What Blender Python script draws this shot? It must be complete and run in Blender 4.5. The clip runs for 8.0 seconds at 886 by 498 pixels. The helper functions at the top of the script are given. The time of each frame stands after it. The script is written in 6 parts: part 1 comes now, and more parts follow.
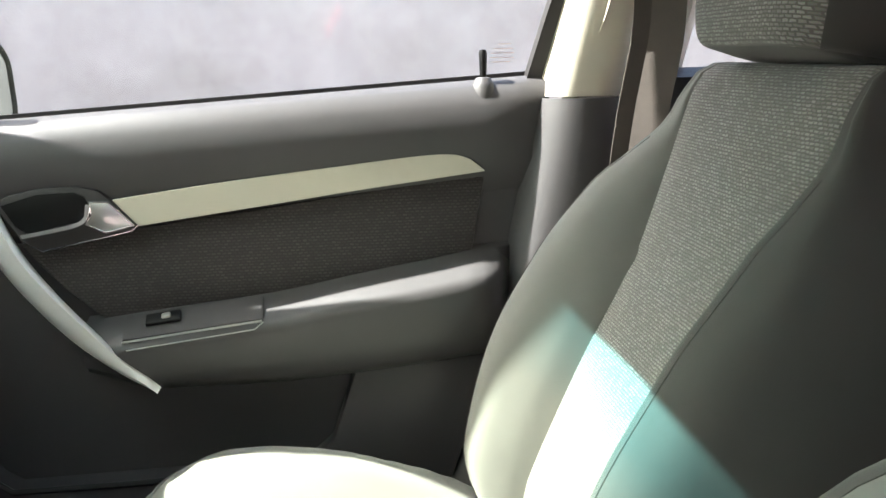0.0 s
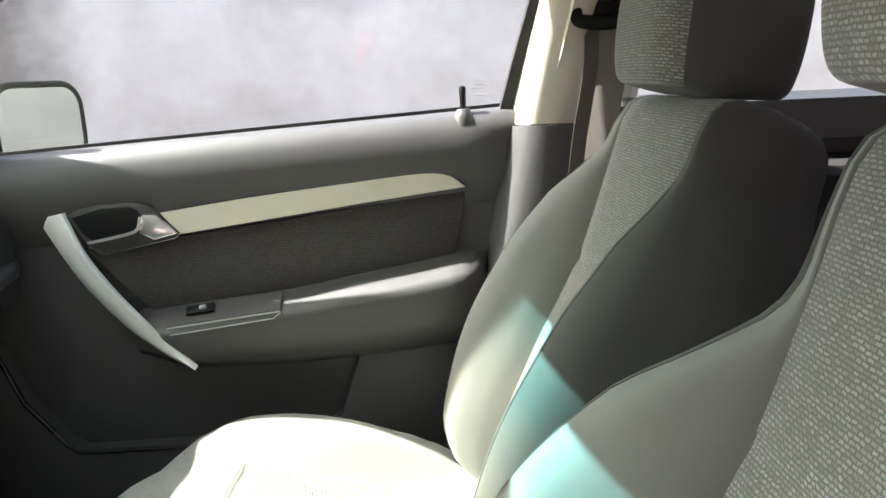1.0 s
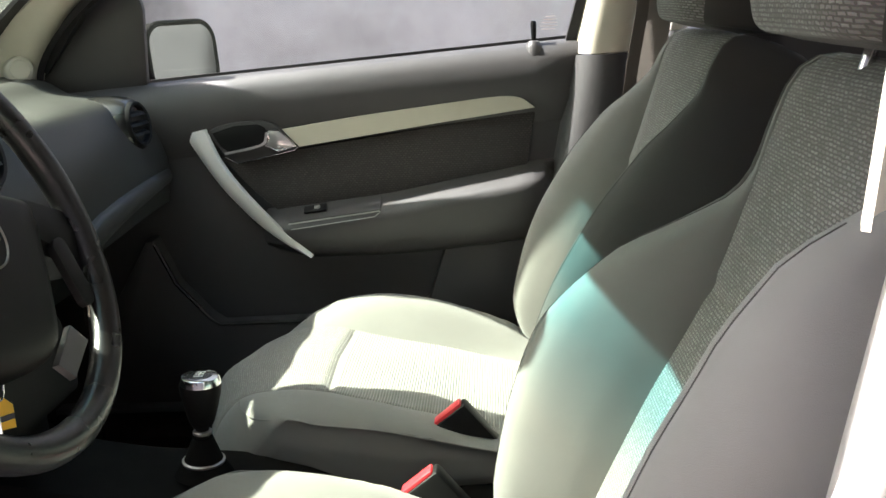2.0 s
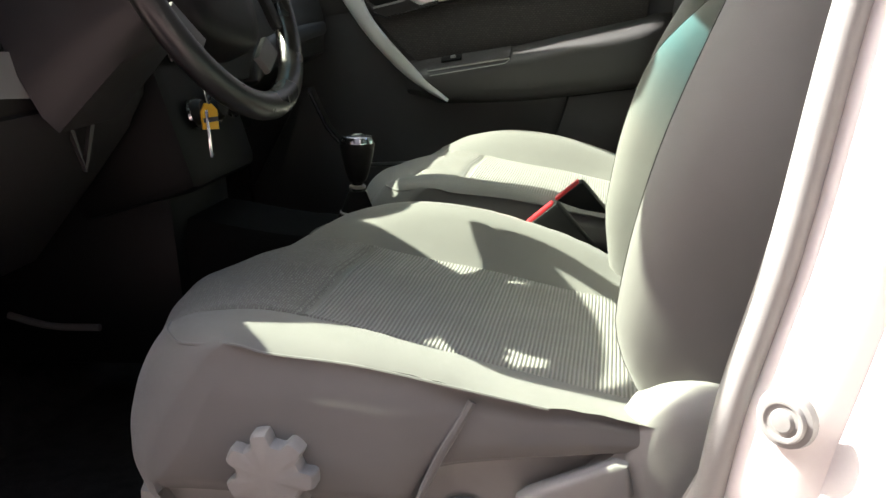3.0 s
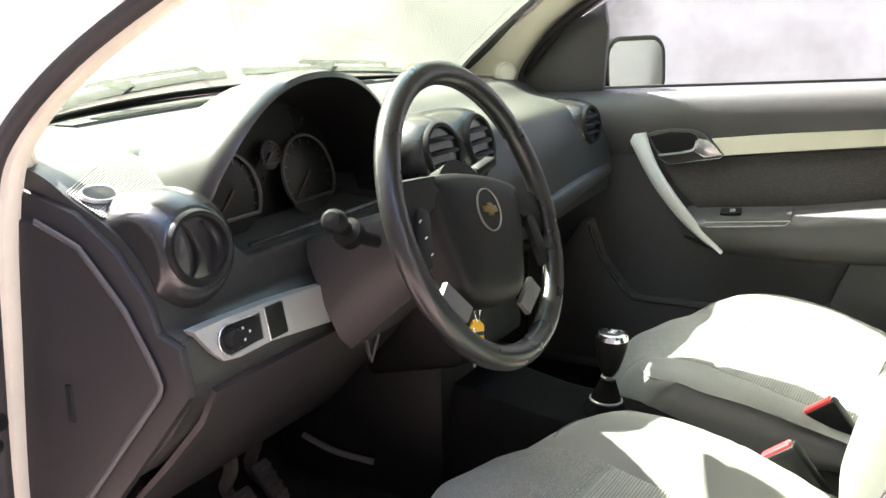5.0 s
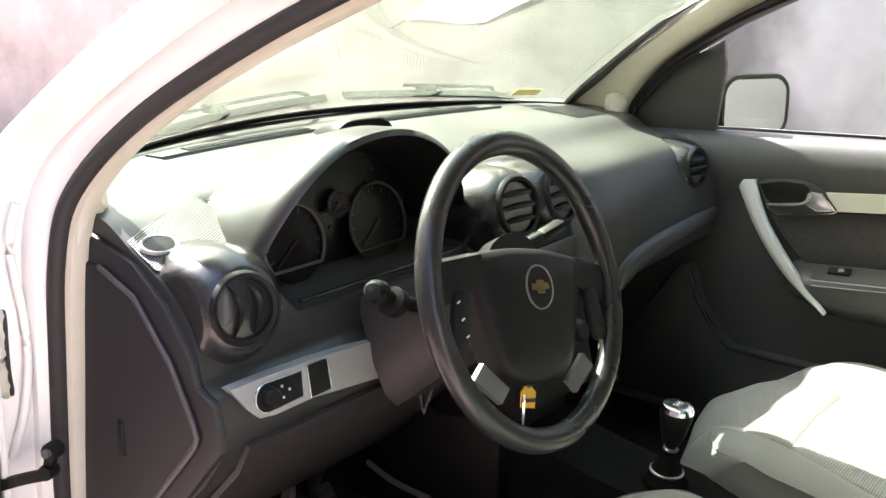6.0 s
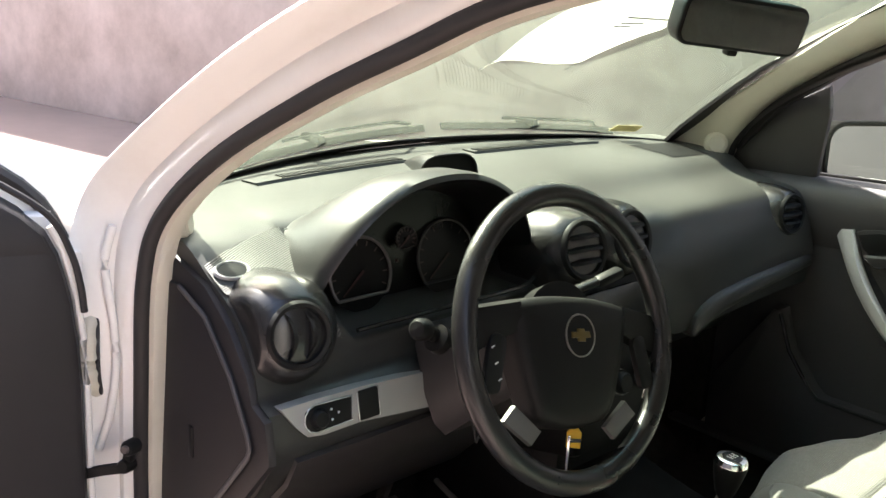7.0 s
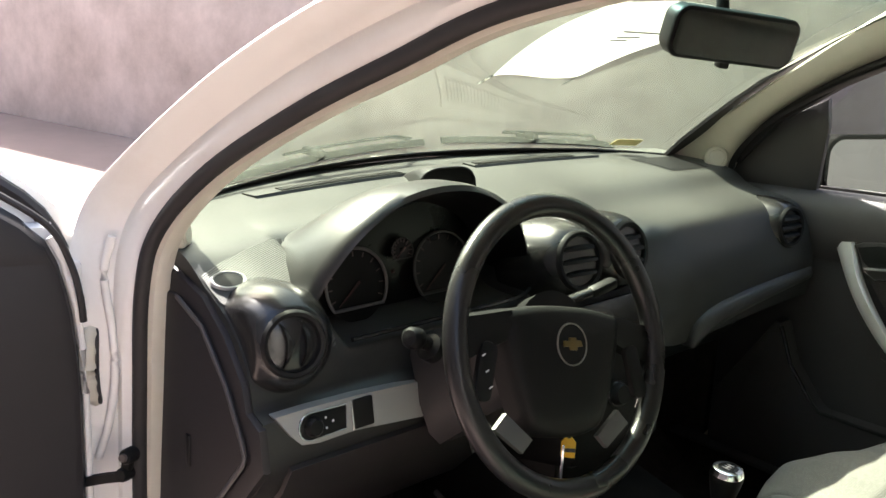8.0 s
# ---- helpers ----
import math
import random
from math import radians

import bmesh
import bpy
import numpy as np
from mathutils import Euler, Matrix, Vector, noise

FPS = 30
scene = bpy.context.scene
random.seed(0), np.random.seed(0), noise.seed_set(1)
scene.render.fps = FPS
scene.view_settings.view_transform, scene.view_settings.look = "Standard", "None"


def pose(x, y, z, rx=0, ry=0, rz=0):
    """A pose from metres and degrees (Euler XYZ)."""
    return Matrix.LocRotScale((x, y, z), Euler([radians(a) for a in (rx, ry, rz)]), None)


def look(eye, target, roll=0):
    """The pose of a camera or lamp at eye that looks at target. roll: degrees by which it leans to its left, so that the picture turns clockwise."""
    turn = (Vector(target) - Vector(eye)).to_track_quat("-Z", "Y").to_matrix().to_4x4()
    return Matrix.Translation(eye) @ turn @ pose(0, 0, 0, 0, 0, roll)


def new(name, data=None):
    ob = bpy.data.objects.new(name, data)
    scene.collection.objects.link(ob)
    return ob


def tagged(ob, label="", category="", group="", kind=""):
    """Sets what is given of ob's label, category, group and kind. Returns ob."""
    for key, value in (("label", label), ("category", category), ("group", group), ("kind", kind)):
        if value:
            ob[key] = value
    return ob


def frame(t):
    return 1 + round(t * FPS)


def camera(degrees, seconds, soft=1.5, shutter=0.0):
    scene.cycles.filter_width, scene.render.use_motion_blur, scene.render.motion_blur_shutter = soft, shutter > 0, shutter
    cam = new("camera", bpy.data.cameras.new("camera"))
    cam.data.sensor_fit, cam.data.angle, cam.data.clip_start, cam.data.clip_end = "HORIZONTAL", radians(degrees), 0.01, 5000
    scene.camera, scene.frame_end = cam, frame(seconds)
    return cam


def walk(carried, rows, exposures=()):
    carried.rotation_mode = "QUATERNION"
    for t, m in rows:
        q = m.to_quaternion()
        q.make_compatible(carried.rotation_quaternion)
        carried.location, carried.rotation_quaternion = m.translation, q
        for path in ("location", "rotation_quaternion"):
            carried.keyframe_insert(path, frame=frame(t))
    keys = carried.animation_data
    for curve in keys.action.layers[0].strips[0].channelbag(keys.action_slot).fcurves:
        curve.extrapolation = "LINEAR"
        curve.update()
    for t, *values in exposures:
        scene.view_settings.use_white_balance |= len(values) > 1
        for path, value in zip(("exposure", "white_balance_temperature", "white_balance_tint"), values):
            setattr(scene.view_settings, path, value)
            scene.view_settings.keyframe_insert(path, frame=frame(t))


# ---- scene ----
cam = camera(49.8, 8.0)

PATH = [
    (0, (0.315, -0.568, 1.009), (0.539, 1.378, 0.602), -1.4),
    (0.5, (0.389, -0.705, 1.03), (0.502, 1.257, 0.66), -2.6),
    (1, (0.422, -0.832, 1.025), (0.498, 1.135, 0.67), -2.4),
    (1.2, (0.428, -0.884, 1.069), (0.523, 1.074, 0.671), -2.4),
    (2.3, (0.447, -1.231, 1.017), (0.262, 0.695, 0.509), -3.1),
    (2.5, (0.448, -1.282, 0.96), (0.25, 0.639, 0.44), -2.9),
    (2.7, (0.454, -1.325, 0.89), (0.202, 0.589, 0.365), -3.2),
    (3, (0.448, -1.407, 0.796), (0.079, 0.493, 0.292), -3.3),
    (3.5, (0.435, -1.432, 0.727), (-0.147, 0.433, 0.298), -3.0),
    (3.7, (0.444, -1.435, 0.764), (-0.177, 0.416, 0.331), -2.7),
    (4, (0.463, -1.438, 0.859), (-0.19, 0.395, 0.393), -2.5),
    (4.5, (0.498, -1.448, 1.028), (-0.259, 0.335, 0.528), -2.4),
    (4.7, (0.514, -1.451, 1.079), (-0.309, 0.301, 0.578), -2.2),
    (5, (0.531, -1.435, 1.13), (-0.41, 0.258, 0.632), -1.0),
    (6.3, (0.643, -1.315, 1.279), (-0.604, 0.141, 0.71), 2.1),
    (6.5, (0.67, -1.307, 1.299), (-0.628, 0.102, 0.724), 2.5),
    (7, (0.729, -1.295, 1.318), (-0.673, 0.019, 0.765), 2.9),
    (7.5, (0.756, -1.287, 1.318), (-0.66, 0.024, 0.791), 3.1),
    (8, (0.76, -1.287, 1.313), (-0.669, 0.013, 0.795), 2.6),
]
EXPOSURES = [(0, 3.3, 6250, 12), (0.6, 3.38, 6250, 12), (1.2, 3.3, 6250, 12), (2.3, 2.6, 6350, 12), (2.7, 2.4, 6400, 12), (3.5, 2.5, 6450, 12), (4.0, 3.15, 6450, 12), (4.5, 3.8, 6400, 12), (5.2, 3.78, 6400, 12), (6.3, 3.25, 6450, 11.5), (7.0, 2.75, 6550, 9.5), (8.0, 2.56, 6600, 9)]
walk(cam, [(t, look(eye, target, roll)) for t, eye, target, roll in PATH], EXPOSURES)

# ---------------------------------------------------------------- light
SUN_WAY = Vector((1.0, -0.072, -1.1)).normalized()
world = bpy.data.worlds.new("sky")
scene.world = world
world.use_nodes = True
wn = world.node_tree.nodes
sky = wn.new("ShaderNodeTexSky")
sky.sky_type = 'NISHITA'
sky.sun_disc = False
sky.sun_elevation = math.asin(-SUN_WAY.z)
sky.sun_rotation = math.atan2(-SUN_WAY.x, -SUN_WAY.y)
sky.air_density, sky.dust_density, sky.ozone_density = 0.95, 3.2, 0.8
wn["Background"].inputs["Strength"].default_value = 0.132
world.node_tree.links.new(sky.outputs["Color"], wn["Background"].inputs["Color"])
sun_data = bpy.data.lights.new("sun", 'SUN')
sun_data.energy, sun_data.angle, sun_data.color = 4.6, radians(0.55), (1.0, 0.965, 0.915)
sun = new("sun", sun_data)
sun.matrix_world = look((0, 0, 0), SUN_WAY) @ Matrix.Identity(4)

# ---------------------------------------------------------------- materials


def nodes_of(name):
    m = bpy.data.materials.new(name)
    m.use_nodes = True
    nt = m.node_tree
    return m, nt, nt.nodes["Principled BSDF"]


def tex(nt, kind, coord, **kw):
    n = nt.nodes.new("ShaderNodeTex" + kind)
    for k, v in kw.items():
        n.inputs[k].default_value = v
    nt.links.new(coord, n.inputs["Vector"])
    return n


def mixc(nt, fac, a, b, mode='MIX'):
    n = nt.nodes.new("ShaderNodeMix")
    n.data_type, n.blend_type = 'RGBA', mode
    for sock, val in ((n.inputs[0], fac), (n.inputs[6], a), (n.inputs[7], b)):
        if isinstance(val, bpy.types.NodeSocket):
            nt.links.new(val, sock)
        else:
            sock.default_value = val if isinstance(val, float) else (*val, 1.0)
    return n.outputs[2]


def ramp(nt, fac, lo, hi):
    n = nt.nodes.new("ShaderNodeMapRange")
    n.inputs[1].default_value, n.inputs[2].default_value = lo, hi
    nt.links.new(fac, n.inputs[0])
    return n.outputs[0]


def surface(name, base, rough=0.5, metal=0.0, vary=0.12, scale=9.0, grain=0.0, grain_scale=600.0,
            dirt=None, dirt_amount=0.3, coat=0.0, sheen=0.0, spec=0.5, fold=0.0, fold_scale=22.0, sunlit_top=None):
    """A worn surface: broad colour drift, fine grain relief and, where given, patches of dirt."""
    m, nt, p = nodes_of(name)
    co = nt.nodes.new("ShaderNodeTexCoord").outputs["Object"]
    big = tex(nt, "Noise", co, Scale=scale, Detail=5.0, Roughness=0.6)
    fine = tex(nt, "Noise", co, Scale=grain_scale, Detail=2.0)
    dark = tuple(c * (1 - vary) for c in base)
    light = tuple(min(1.0, c * (1 + vary)) for c in base)
    col = mixc(nt, ramp(nt, big.outputs["Fac"], 0.3, 0.7), dark, light)
    if dirt:
        spots = tex(nt, "Noise", co, Scale=scale * 2.3, Detail=8.0, Roughness=0.7)
        n = nt.nodes.new("ShaderNodeMath")
        n.operation = 'MULTIPLY'
        n.inputs[1].default_value = dirt_amount
        nt.links.new(ramp(nt, spots.outputs["Fac"], 0.5, 0.75), n.inputs[0])
        col = mixc(nt, n.outputs[0], col, dirt)
    if sunlit_top:                                                  # paler tone painted on upward faces for sun on the dash top
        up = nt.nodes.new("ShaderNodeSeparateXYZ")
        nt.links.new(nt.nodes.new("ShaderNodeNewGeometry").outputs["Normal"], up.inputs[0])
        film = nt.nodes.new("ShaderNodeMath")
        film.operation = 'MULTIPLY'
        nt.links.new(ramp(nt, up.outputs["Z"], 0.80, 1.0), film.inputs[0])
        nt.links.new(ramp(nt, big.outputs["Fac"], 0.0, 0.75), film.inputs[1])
        col = mixc(nt, film.outputs[0], col, sunlit_top)
    nt.links.new(col, p.inputs["Base Color"])
    r = nt.nodes.new("ShaderNodeMapRange")
    r.inputs[3].default_value, r.inputs[4].default_value = max(0.02, rough - 0.08), min(1.0, rough + 0.08)
    nt.links.new(big.outputs["Fac"], r.inputs[0])
    nt.links.new(r.outputs[0], p.inputs["Roughness"])
    p.inputs["Metallic"].default_value = metal
    p.inputs["Specular IOR Level"].default_value = spec
    p.inputs["Coat Weight"].default_value = coat
    p.inputs["Coat Roughness"].default_value = 0.06
    p.inputs["Sheen Weight"].default_value = sheen
    if grain:
        b = nt.nodes.new("ShaderNodeBump")
        b.inputs["Strength"].default_value, b.inputs["Distance"].default_value = grain, 0.0006
        nt.links.new(fine.outputs["Fac"], b.inputs["Height"])
        nt.links.new(b.outputs["Normal"], p.inputs["Normal"])
        if fold:
            soft = tex(nt, "Noise", co, Scale=fold_scale, Detail=3.0, Roughness=0.5, Distortion=0.6)
            w = nt.nodes.new("ShaderNodeBump")
            w.inputs["Strength"].default_value, w.inputs["Distance"].default_value = 0.7, fold
            nt.links.new(soft.outputs["Fac"], w.inputs["Height"])
            nt.links.new(w.outputs["Normal"], b.inputs["Normal"])
    return m


def ribbed_cloth(name, base, line, pitch, dash=0.0, depth=0.0011, soft=0.9):
    """Seat cloth in metres of its own weave: ribs along u at the given pitch, broken into dashes where asked."""
    m, nt, p = nodes_of(name)
    uv = nt.nodes.new("ShaderNodeTexCoord").outputs["UV"]
    fuzz = tex(nt, "Noise", uv, Scale=900.0, Detail=2.0)
    drift = tex(nt, "Noise", uv, Scale=14.0, Detail=4.0)
    if dash:
        warp = nt.nodes.new("ShaderNodeVectorMath")
        warp.operation = 'MULTIPLY_ADD'
        warp.inputs[1].default_value = (0.0035, 0.0025, 0.0)
        nt.links.new(tex(nt, "Noise", uv, Scale=160.0, Detail=1.0).outputs["Color"], warp.inputs[0])
        nt.links.new(uv, warp.inputs[2])
        t = tex(nt, "Brick", warp.outputs[0], Scale=1.0)
        t.inputs["Color1"].default_value, t.inputs["Color2"].default_value = (0.25, 0.25, 0.25, 1), (1, 1, 1, 1)
        t.inputs["Mortar"].default_value = (0, 0, 0, 1)
        t.inputs["Brick Width"].default_value, t.inputs["Row Height"].default_value = dash, pitch
        t.inputs["Mortar Size"].default_value, t.inputs["Mortar Smooth"].default_value = pitch * 0.32, 0.6
        h = t.outputs["Color"]
    else:
        t = tex(nt, "Wave", uv, Scale=1.0 / pitch * 0.314, Distortion=0.25, Detail=1.0)
        t.bands_direction = 'Y'
        h = t.outputs["Fac"]
    lit = mixc(nt, ramp(nt, drift.outputs["Fac"], 0.3, 0.7), tuple(c * 0.9 for c in base), tuple(c * 1.08 for c in base))
    col = mixc(nt, h, line, lit)
    col = mixc(nt, 0.25, col, fuzz.outputs["Color"], 'OVERLAY')
    nt.links.new(col, p.inputs["Base Color"])
    p.inputs["Roughness"].default_value = soft
    p.inputs["Sheen Weight"].default_value = 0.15
    p.inputs["Specular IOR Level"].default_value = 0.2
    b = nt.nodes.new("ShaderNodeBump")
    b.inputs["Strength"].default_value, b.inputs["Distance"].default_value = 0.8, depth
    nt.links.new(h, b.inputs["Height"])
    nt.links.new(b.outputs["Normal"], p.inputs["Normal"])
    return m


def pane_glass(name, tint, dust=0.0, deep=None):
    """Car glass: it lets tinted light through, mirrors at a slant and carries a film of dust."""
    m, nt, p = nodes_of(name)
    nt.nodes.remove(p)
    out = nt.nodes["Material Output"]
    clear = nt.nodes.new("ShaderNodeBsdfTransparent")
    clear.inputs["Color"].default_value = (*tint, 1)
    if deep:
        up = nt.nodes.new("ShaderNodeSeparateXYZ")
        nt.links.new(nt.nodes.new("ShaderNodeTexCoord").outputs["UV"], up.inputs[0])
        nt.links.new(mixc(nt, ramp(nt, up.outputs["Y"], 0.0, 0.6), tint, deep), clear.inputs["Color"])
    gloss = nt.nodes.new("ShaderNodeBsdfGlossy")
    gloss.inputs["Roughness"].default_value = 0.01
    fres = nt.nodes.new("ShaderNodeFresnel")
    fres.inputs["IOR"].default_value = 1.6
    mix = nt.nodes.new("ShaderNodeMixShader")
    nt.links.new(fres.outputs[0], mix.inputs[0])
    nt.links.new(clear.outputs[0], mix.inputs[1])
    nt.links.new(gloss.outputs[0], mix.inputs[2])
    last = mix
    if dust:
        co = nt.nodes.new("ShaderNodeTexCoord").outputs["Object"]
        film = tex(nt, "Noise", co, Scale=5.0, Detail=6.0, Roughness=0.65)
        amount = nt.nodes.new("ShaderNodeMapRange")
        amount.inputs[1].default_value, amount.inputs[2].default_value = 0.3, 0.7
        amount.inputs[3].default_value, amount.inputs[4].default_value = dust * 0.6, dust * 1.4
        nt.links.new(film.outputs["Fac"], amount.inputs[0])
        matte = nt.nodes.new("ShaderNodeBsdfTranslucent")
        matte.inputs["Color"].default_value = (0.71, 0.82, 0.60, 1)
        last = nt.nodes.new("ShaderNodeMixShader")
        nt.links.new(amount.outputs[0], last.inputs[0])
        nt.links.new(mix.outputs[0], last.inputs[1])
        nt.links.new(matte.outputs[0], last.inputs[2])
    nt.links.new(last.outputs[0], out.inputs["Surface"])
    return m


M = dict(
    cloth=surface("plain seat cloth", (0.178, 0.175, 0.163), 0.9, vary=0.07, scale=6, grain=0.45, grain_scale=1500, sheen=0.2, spec=0.2, fold=0.0012),
    # darker copy of the plain cloth; on the backrest flanks it paints shade
    cloth_dark=surface("dark seat cloth and flank shade", (0.070, 0.068, 0.062), 0.9, vary=0.08, scale=6, grain=0.45, grain_scale=1500, sheen=0.15, spec=0.2, fold=0.0012),
    ribs=ribbed_cloth("ribbed seat cloth", (0.30, 0.292, 0.272), (0.175, 0.169, 0.156), 0.0043),
    dots=ribbed_cloth("dashed seat cloth", (0.30, 0.288, 0.268), (0.122, 0.115, 0.105), 0.0036, dash=0.0066),
    seat_dots=ribbed_cloth("fine dashed cushion cloth", (0.29, 0.28, 0.26), (0.170, 0.163, 0.150), 0.0036, dash=0.0066),
    door_cloth=ribbed_cloth("door insert cloth", (0.082, 0.073, 0.070), (0.050, 0.044, 0.043), 0.0042, dash=0.0070, depth=0.0004),
    plastic=surface("charcoal moulded plastic", (0.066, 0.062, 0.063), 0.46, vary=0.1, scale=4, grain=0.35, grain_scale=1500, dirt=(0.12, 0.11, 0.1), dirt_amount=0.05),
    dash=surface("charcoal dashboard skin", (0.027, 0.027, 0.026), 0.37, vary=0.12, scale=4, grain=0.3, grain_scale=1300, spec=0.42, dirt=(0.13, 0.125, 0.11), dirt_amount=0.10, sunlit_top=(0.082, 0.083, 0.077)),
    gloss=surface("satin charcoal plastic", (0.018, 0.0176, 0.0172), 0.26, vary=0.08, scale=1.5, grain=0.06, spec=0.6),
    hood=surface("smooth charcoal hood skin", (0.024, 0.024, 0.0235), 0.31, vary=0.10, scale=2, grain=0.15, grain_scale=1300, spec=0.6, dirt=(0.10, 0.10, 0.09), dirt_amount=0.06),
    black=surface("black plastic", (0.009, 0.009, 0.009), 0.46, vary=0.15, scale=10, grain=0.2, spec=0.18),
    leather=surface("grained black wheel rim", (0.013, 0.0125, 0.0125), 0.28, vary=0.15, scale=2.5, grain=0.30, grain_scale=700, spec=0.55),
    rubber=surface("black rubber seal", (0.02, 0.018, 0.018), 0.6, vary=0.2, scale=20, grain=0.2),
    grey=surface("warm grey plastic", (0.30, 0.295, 0.275), 0.5, vary=0.08, scale=6, grain=0.4, grain_scale=1400, dirt=(0.18, 0.16, 0.13), dirt_amount=0.2),
    beige=surface("pale beige trim", (0.60, 0.56, 0.46), 0.42, vary=0.06, scale=5, grain=0.25, grain_scale=1200, dirt=(0.4, 0.35, 0.26), dirt_amount=0.2),
    silver=surface("brushed silver paint", (0.90, 0.89, 0.87), 0.36, metal=0.25, vary=0.05, scale=8, grain=0.1),
    dull_silver=surface("dull silver paint", (0.36, 0.355, 0.34), 0.42, metal=0.35, vary=0.05, scale=8, grain=0.04),
    chrome=surface("chrome", (0.85, 0.85, 0.86), 0.09, metal=1.0, vary=0.03),
    gold=surface("gold emblem", (0.20, 0.145, 0.06), 0.45, metal=0.9, vary=0.05),
    white=surface("white car paint", (0.87, 0.84, 0.79), 0.3, vary=0.03, scale=3, coat=0.6, dirt=(0.55, 0.45, 0.36), dirt_amount=0.18),
    steel=surface("dull steel", (0.33, 0.31, 0.29), 0.4, metal=0.9, vary=0.2, scale=30, dirt=(0.12, 0.08, 0.05), dirt_amount=0.4),
    carpet=surface("black floor carpet", (0.034, 0.030, 0.027), 0.95, vary=0.3, scale=40, grain=1.0, grain_scale=300, dirt=(0.06, 0.05, 0.04), dirt_amount=0.3, spec=0.1),
    webbing=surface("brown grey belt webbing", (0.085, 0.07, 0.06), 0.75, vary=0.1, scale=20, grain=0.6, grain_scale=800),
    red=surface("red release button", (0.65, 0.035, 0.045), 0.35, vary=0.06),
    yellow=surface("yellow key tag", (0.85, 0.48, 0.03), 0.5, vary=0.06),
    ink=surface("dark print", (0.05, 0.05, 0.06), 0.7, vary=0.1),
    dim_ink=surface("unlit dial print", (0.06, 0.045, 0.042), 0.6, vary=0.05),
    pale_ink=surface("pale print", (0.75, 0.75, 0.74), 0.6, vary=0.05),
    sticker=surface("faded yellow sticker", (0.68, 0.58, 0.25), 0.7, vary=0.08),
    headliner=surface("grey beige headliner", (0.52, 0.49, 0.42), 0.95, vary=0.05, scale=10, grain=0.5, grain_scale=900),
    mirror=surface("mirror glass", (0.115, 0.12, 0.12), 0.02, metal=1.0, vary=0.01),
    dial=surface("black dial face", (0.005, 0.005, 0.005), 0.3, vary=0.1, spec=0.25),
    needle=surface("red needle", (0.03, 0.004, 0.004), 0.4, vary=0.05),
    windscreen=pane_glass("windscreen glass", (0.77, 0.85, 0.70), 0.033),
    band=pane_glass("tinted sun band", (0.77, 0.85, 0.70), 0.033, (0.22, 0.56, 0.55)),
    side_glass=pane_glass("side window glass", (0.87, 0.90, 0.85), 0.008),
    lens=pane_glass("clear instrument lens", (0.95, 0.95, 0.95)),
    concrete=surface("stained concrete wall", (0.39, 0.392, 0.388), 0.9, vary=0.16, scale=0.8, grain=0.6, grain_scale=60, dirt=(0.17, 0.16, 0.155), dirt_amount=0.55, spec=0.2),
    matte=surface("weathered black rubber", (0.010, 0.0095, 0.009), 0.95, vary=0.2, scale=20, grain=0.2, spec=0.03),
    pedal=surface("worn brown black rubber", (0.10, 0.080, 0.070), 0.7, vary=0.2, scale=30, grain=0.6, grain_scale=300),
    spoke=surface("dull grey spoke paint", (0.12, 0.117, 0.113), 0.5, metal=0.2, vary=0.05, scale=8, grain=0.15),
    band_grey=surface("dull dark grey paint", (0.045, 0.044, 0.042), 0.45, metal=0.15, vary=0.05, scale=8, grain=0.15),
    polish=surface("polished silver", (0.78, 0.77, 0.76), 0.2, metal=0.7, vary=0.04, scale=20),
    worn_grey=surface("worn brown grey plastic", (0.17, 0.155, 0.145), 0.6, vary=0.1, scale=6, grain=0.2, grain_scale=1200),
    shroud=surface("dark column plastic", (0.034, 0.031, 0.031), 0.45, vary=0.1, scale=6, grain=0.3, grain_scale=1400),
    door_black=surface("dark grained door trim", (0.020, 0.018, 0.019), 0.5, vary=0.12, scale=6, grain=0.3, grain_scale=1400, spec=0.3),
    dark_mirror=surface("dimmed mirror glass", (0.40, 0.38, 0.37), 0.02, metal=1.0, vary=0.01),
    plaster=surface("stained pinkish plaster", (0.74, 0.63, 0.58), 0.9, vary=0.12, scale=0.9, grain=0.6, grain_scale=60, dirt=(0.42, 0.34, 0.31), dirt_amount=0.6, spec=0.2),
    ribbed=ribbed_cloth("fine ribbed plastic", (0.13, 0.13, 0.12), (0.04, 0.04, 0.038), 0.0032, soft=0.42),
    yard=surface("dusty concrete yard", (0.23, 0.178, 0.163), 0.92, vary=0.14, scale=0.7, grain=0.6, grain_scale=90, dirt=(0.17, 0.13, 0.115), dirt_amount=0.4, spec=0.2),
    dark_wall=surface("dark stained blocking wall", (0.15, 0.145, 0.142), 0.9, vary=0.2, scale=0.8, grain=0.6, grain_scale=60, dirt=(0.07, 0.065, 0.06), dirt_amount=0.5, spec=0.2),
)

wm, wnt, wbsdf = nodes_of("stained side wall with painted shade")
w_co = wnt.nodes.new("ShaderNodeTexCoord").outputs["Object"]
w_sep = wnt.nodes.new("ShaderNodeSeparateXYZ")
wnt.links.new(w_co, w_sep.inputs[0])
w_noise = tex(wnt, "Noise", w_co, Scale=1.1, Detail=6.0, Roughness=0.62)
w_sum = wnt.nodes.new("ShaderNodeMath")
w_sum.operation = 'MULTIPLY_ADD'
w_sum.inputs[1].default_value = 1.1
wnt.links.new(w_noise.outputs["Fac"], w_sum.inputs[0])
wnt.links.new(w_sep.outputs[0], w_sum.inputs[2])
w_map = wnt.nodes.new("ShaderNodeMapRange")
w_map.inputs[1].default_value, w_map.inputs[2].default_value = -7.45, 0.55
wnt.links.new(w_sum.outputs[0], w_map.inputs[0])
